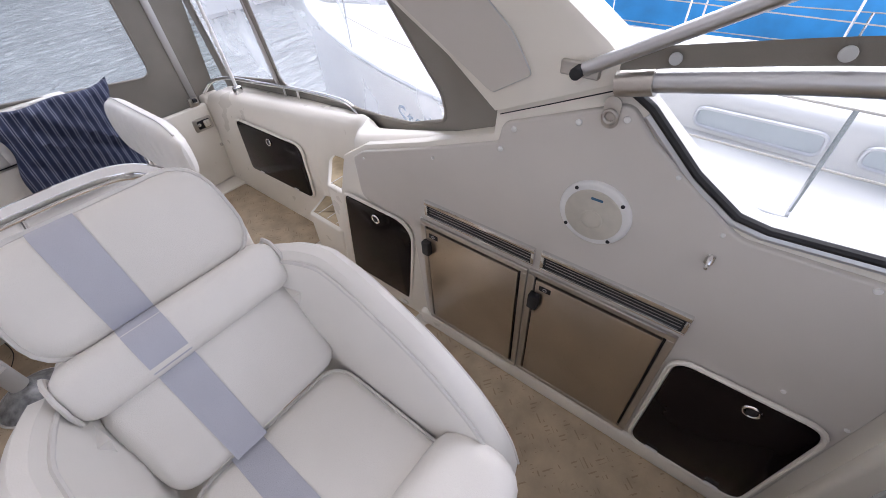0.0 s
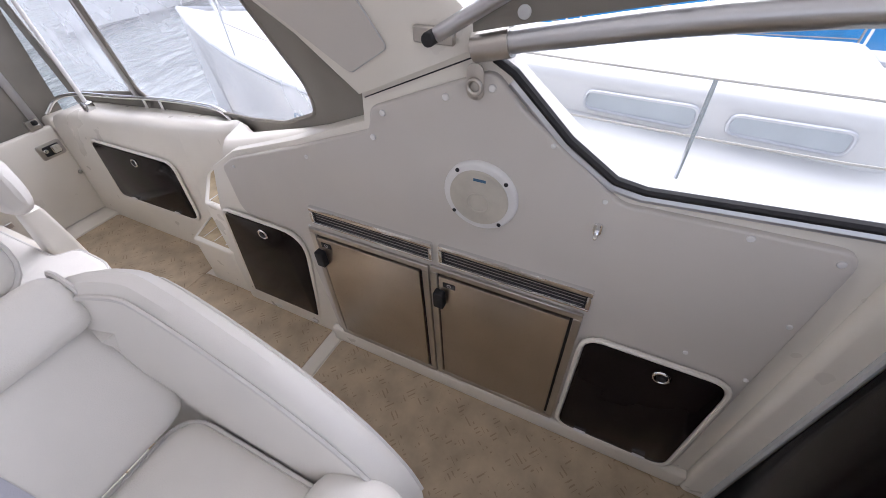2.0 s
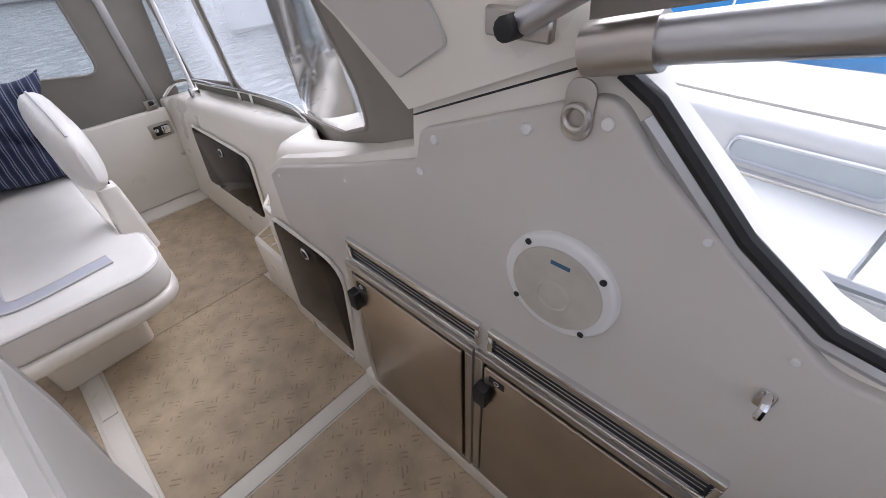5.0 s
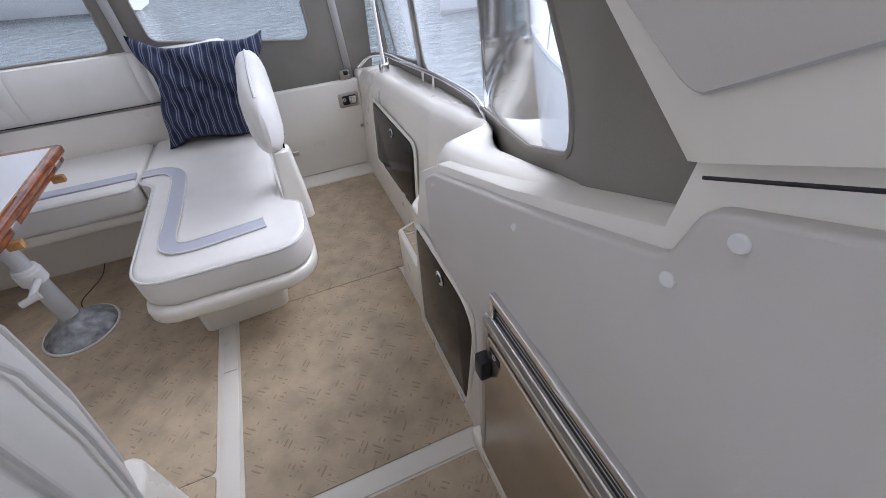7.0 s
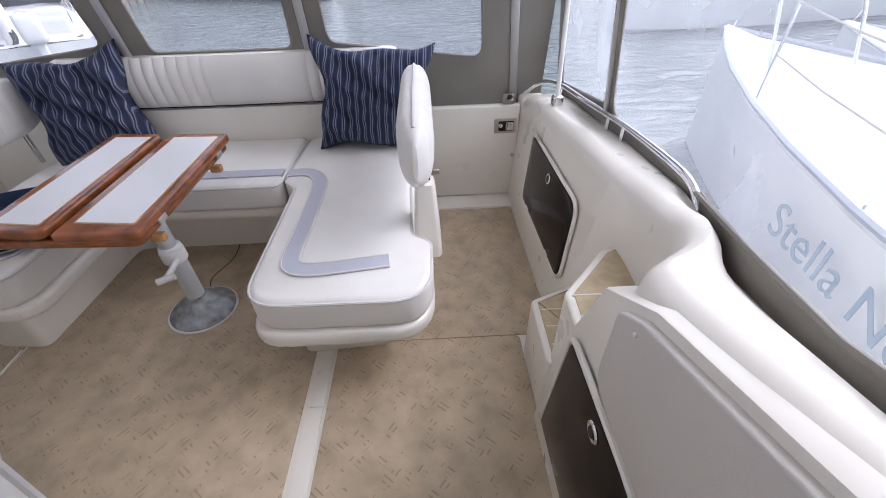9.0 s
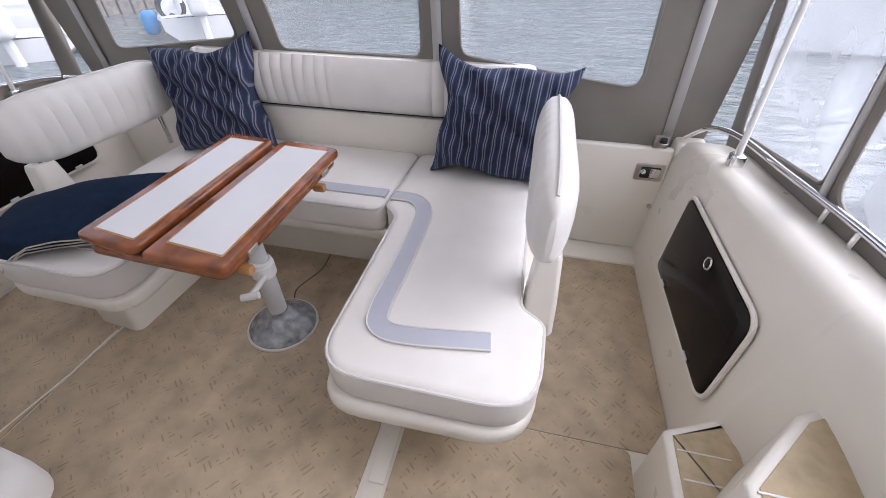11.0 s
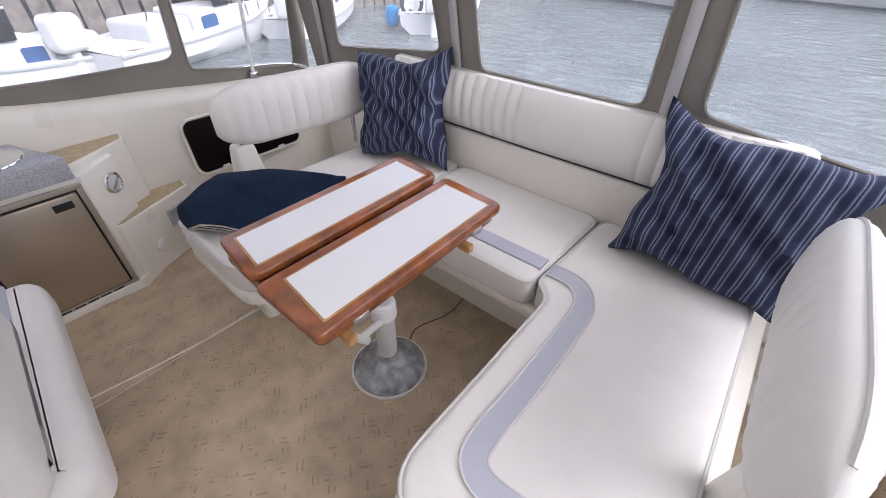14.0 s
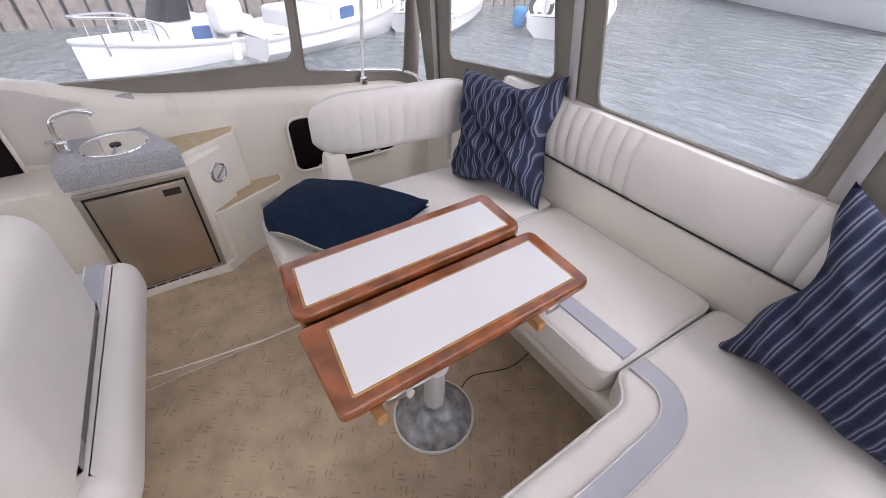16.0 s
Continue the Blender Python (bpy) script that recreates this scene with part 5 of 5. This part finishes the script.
    if name_text:
        cu = bpy.data.curves.new("boat_name", "FONT")
        cu.body, cu.size, cu.extrude = name_text, 0.27, 0.002
        cu.materials.append(LETTER)
        t_ = new("boat_name", cu)
        t_.parent = g
        t_.matrix_basis = Matrix(((-0.155, 0, -0.988, -1.19), (-0.988, 0, 0.155, 1.6), (0, 1, 0, 0.10), (0, 0, 0, 1)))
    g.matrix_basis = m
    return g


sailboat(pose(3.75, 0.1, -0.14), 8.6, 2.7, "white sailboat moored alongside to port, with name lettering", None, "Stella No")
sailboat(pose(6.7, 1.4, -0.42, 0, 0, 4), 9.0, 2.9, "white sailboat under a blue tarpaulin boom tent", TARP)
sailboat(pose(11.8, 1.5, -0.05, 0, 0, -3), 9.5, 3.0, "white sailboat with a blue cover farther out", TARP)
sailboat(pose(9.0, 11.0, -0.05, 0, 0, 100), 8.0, 2.5, "white sailboat lying across the basin")
sailboat(pose(-6.5, 19.5, -0.05, 0, 0, 70), 8.0, 2.5, "white sailboat across the basin")
sailboat(pose(1.8, 23.5, -0.05, 0, 0, 85), 8.5, 2.6, "white sailboat lying broadside across the basin")
sailboat(pose(8.5, 24.0, -0.05, 0, 0, 165), 9.0, 2.8, "white sailboat across the basin with its bow to us")
sailboat(pose(14.0, 26.0, -0.05, 0, 0, 175), 9.5, 2.8, "white sailboat across the basin with its bow to us")
tx = bpy.data.curves.new("sail_number", "FONT")
tx.body, tx.size, tx.extrude = "UB24", 0.16, 0.002
tx.materials.append(LETTER)
tg = tagged(new("registration_letters", tx), "grey-blue registration letters on the white sailboat", "lettering")
tg.matrix_basis = Matrix(((0, 0, -1, 2.47), (-1, 0, 0, -2.05), (0, 1, 0, 0.10), (0, 0, 0, 1)))


def motorboat(m, L, B, label, outboard=True):
    g = empty("motorboat", label, "motorboat", "moored motorboats")
    secs = boat_hull(L, B, -0.5, 0.05)
    part("hull", hull_mesh(secs), HULLW, g)
    part("deck", loft([[s[0], (0, s[0][1], s[0][2] + 0.03), s[-1]] for s in secs]), DECKW, g)
    part("gunwale", tube([(s[0][0], s[0][1], s[0][2]) for s in secs] + [(s[-1][0], s[-1][1], s[-1][2]) for s in reversed(secs)], 0.04, 6), GREYP, g, "grey fender rail")
    part("console", slab(rpoly([(-B * 0.3, -L * 0.1), (B * 0.3, -L * 0.1), (B * 0.25, L * 0.15), (-B * 0.25, L * 0.15)], 0.1), 0.05, 0.45, 0.06, 3, 0), HULLW, g)
    part("windshield", loft([[(-B * 0.3, L * 0.02, 0.45), (-B * 0.27, L * 0.13, 0.45), (0, L * 0.17, 0.45), (B * 0.27, L * 0.13, 0.45), (B * 0.3, L * 0.02, 0.45)], [(-B * 0.27, 0, 0.85), (-B * 0.24, L * 0.08, 0.85), (0, L * 0.11, 0.85), (B * 0.24, L * 0.08, 0.85), (B * 0.27, 0, 0.85)]]), BLACK, g, "tinted windshield")
    part("cover", slab(rpoly([(-B * 0.3, -L * 0.32), (B * 0.3, -L * 0.32), (B * 0.3, -L * 0.12), (-B * 0.3, -L * 0.12)], 0.1), 0.05, 0.4, 0.1, 4, 0), GREYP, g, "grey seat cover")
    part("bow_rail", tube(smooth_path([(-B * 0.35, L * 0.15, 0.1), (-B * 0.33, L * 0.2, 0.5), (0, L * 0.47, 0.62), (B * 0.33, L * 0.2, 0.5), (B * 0.35, L * 0.15, 0.1)]), 0.018, 8), CHROME, g)
    part("cockpit_sole", slab(rpoly([(-B * 0.36, -L * 0.44), (B * 0.36, -L * 0.44), (B * 0.33, L * 0.16), (-B * 0.33, L * 0.16)], 0.12), 0.03, 0.062, 0.01, 2, 0), QUAYW, g, "brown cockpit sole")
    part("fore_hatch", slab([(q, L * 0.27 + r) for q, r in rrect(B * 0.28, L * 0.09, 0.06)], 0.06, 0.13, 0.02, 3, 0), GREYP, g, "grey fore hatch")
    for q in (-1, 1):
        part("bench", slab([(q * B * 0.2 + e, -L * 0.02 + r) for e, r in rrect(B * 0.2, L * 0.1, 0.06)], 0.06, 0.34, 0.05, 3, 0), NAVYC, g, "blue padded seat")
        for w in (0.2, 0.3, 0.4):
            part("rail_post", tube([(q * B * 0.33 * (1.55 - w * 2.2 if w > 0.25 else 1), L * w, 0.08), (q * B * 0.31 * (1.55 - w * 2.2 if w > 0.25 else 1), L * w, 0.52)], 0.014, 6), CHROME, g)
    part("windshield_frame", tube([(-B * 0.27, 0, 0.86), (-B * 0.24, L * 0.08, 0.86), (0, L * 0.11, 0.86), (B * 0.24, L * 0.08, 0.86), (B * 0.27, 0, 0.86)], 0.02, 6), ALU, g, "aluminium windshield frame")
    if outboard:
        part("outboard", slab(rpoly([(-0.2, -L / 2 - 0.45), (0.2, -L / 2 - 0.45), (0.18, -L / 2 + 0.05), (-0.18, -L / 2 + 0.05)], 0.1), 0.1, 0.65, 0.12, 4), WHITEP, g, "white outboard engine")
        part("outboard_leg", slab(rrect(0.16, 0.16, 0.05), 0, 1, 0.02), WHITEP, g).matrix_basis = pose(0, -L / 2 - 0.2, -0.85)
    g.matrix_basis = m
    return g


motorboat(pose(-9.6, 4.6, -0.40, 0, 0, 20), 4.6, 1.8, "white open motorboat moored by the quay")
motorboat(pose(-10.6, 8.4, -0.40, 0, 0, 40), 5.0, 1.9, "white motorboat with a grey cover by the quay")
motorboat(pose(-8.4, 11.2, -0.35, 0, 0, 35), 5.2, 2.0, "white motorboat with a white outboard engine")
motorboat(pose(-9.2, 1.6, -0.50, 0, 0, -160), 3.6, 1.4, "small white boat close to the quay", False)

# quay
qm = pose(-13.2, 0.4, 0, 0, 0, -8)
quay = empty("quay", "weathered timber quay with piles and a concrete deck", "quay", kind="structure")
part("deck", onto(box(-30, 0, -30, 40, 0.15, 0.4, 0.03, 2), qm), QUAYT, quay, "pale concrete quay deck")
part("edge_beam", onto(box(-0.1, 0.25, -30, 40, 0.2, 0.45, 0.03, 2), qm), QUAYW, quay, "heavy timber edge beam")
for k in range(150):
    y = -28 + k * 0.42
    bm = box(0.02, 0.14, y, y + 0.34 + 0.05 * random.random(), -1.2, 0.18 - 0.08 * random.random(), 0.015, 1)
    part("plank", onto(bm, qm), QUAYW, quay, smooth=False)
fn = empty("quay_fence", "weathered timber rail fence on the quay", "fence", kind="structure")
for k in range(16):
    part("post", onto(box(-0.5, -0.38, -24 + 3 * k, -23.88 + 3 * k, 0.4, 1.5, 0.01, 1), qm), QUAYW, fn)
for z in (0.85, 1.4):
    part("rail", onto(box(-0.47, -0.41, -26, 26, z, z + 0.14, 0.01, 1), qm), QUAYW, fn)
lb = empty("life_ring", "red and white ring buoy on a quay post", "life ring")
part("ring", onto(ring(0.30, 0.075, 30, 10), Matrix.Translation((-12.78, 0.6, 0.72)) @ pose(0, 0, 0, 90, 0, 90)), ORANGE, lb)
for a in (0, 90, 180, 270):
    part("band", onto(tube([(0.30 * math.cos(radians(a + d)), 0.30 * math.sin(radians(a + d)), 0) for d in (-14, -7, 0, 7, 14)], 0.08, 10), Matrix.Translation((-12.78, 0.6, 0.72)) @ pose(0, 0, 0, 90, 0, 90)), WHITEP, lb, "white band")
bh = empty("boathouse", "red painted timber boathouse on the far quay", "house")
part("wall", box(-26, -18, 12, 19, 0.3, 3.2), REDP, bh)
part("roof", loft([[(-26.4, y, 3.1), (-22, y, 4.8), (-17.6, y, 3.1), (-22, y, 4.6)] for y in (11.6, 19.4)], True), QUAYW, bh)
for y in (13, 15, 17):
    part("window", box(-18.0, -17.96, y, y + 0.8, 1.2, 2.2, 0.01, 1), LAMIN, bh, "white framed window")
# mooring post with coiled line, aft to starboard
mp_ = empty("mooring_post", "white mooring post with a dark coiled line", "post")
part("post", tube([(-7.5, 9.2, -1.2), (-7.5, 9.2, 2.4)], 0.13, 14), WHITEP, mp_)
for k in range(4):
    part("coil", onto(ring(0.22 + 0.02 * k, 0.02, 20, 6), Matrix.Translation((-7.6, 9.0, -0.15 + 0.01 * k)) @ pose(0, 0, 0, 80, 12 * k, 30)), RUBBER, mp_, "dark coiled rope")
fd = tagged(part("fender", onto(slab(rrect(0.34, 0.34, 0.16, 6), 0, 0.5, 0.14, 5), pose(-8.3, 9.0, -0.72)), TARP), "round blue fender beside the mooring post", "fender")
# far shore
sh_ = empty("far_shore", "low wooded shore with a stone quay across the basin", "backdrop", kind="structure")
rows_ = []
for k in range(120):
    a = radians(-70 + 220 * k / 119)
    R = 62 + 4 * noise.noise((k * 0.3, 0, 0))
    h = 5 + 3.5 * noise.noise((k * 0.35, 3, 0)) + 1.5 * noise.noise((k * 1.3, 7, 0))
    rows_.append([(R * math.sin(a), R * math.cos(a), -1), (R * math.sin(a) * 1.01, R * math.cos(a) * 1.01, h * 0.6), (R * math.sin(a) * 1.05, R * math.cos(a) * 1.05, h)])
part("bank", loft(rows_), GREEN, sh_)
part("stone_edge", loft([[(57 * math.sin(a), 57 * math.cos(a), -1), (57 * math.sin(a), 57 * math.cos(a), 0.6), (60 * math.sin(a), 60 * math.cos(a), 0.7)] for a in (radians(-70 + 220 * k / 60) for k in range(61))]), QUAYT, sh_, "pale stone quay edge")
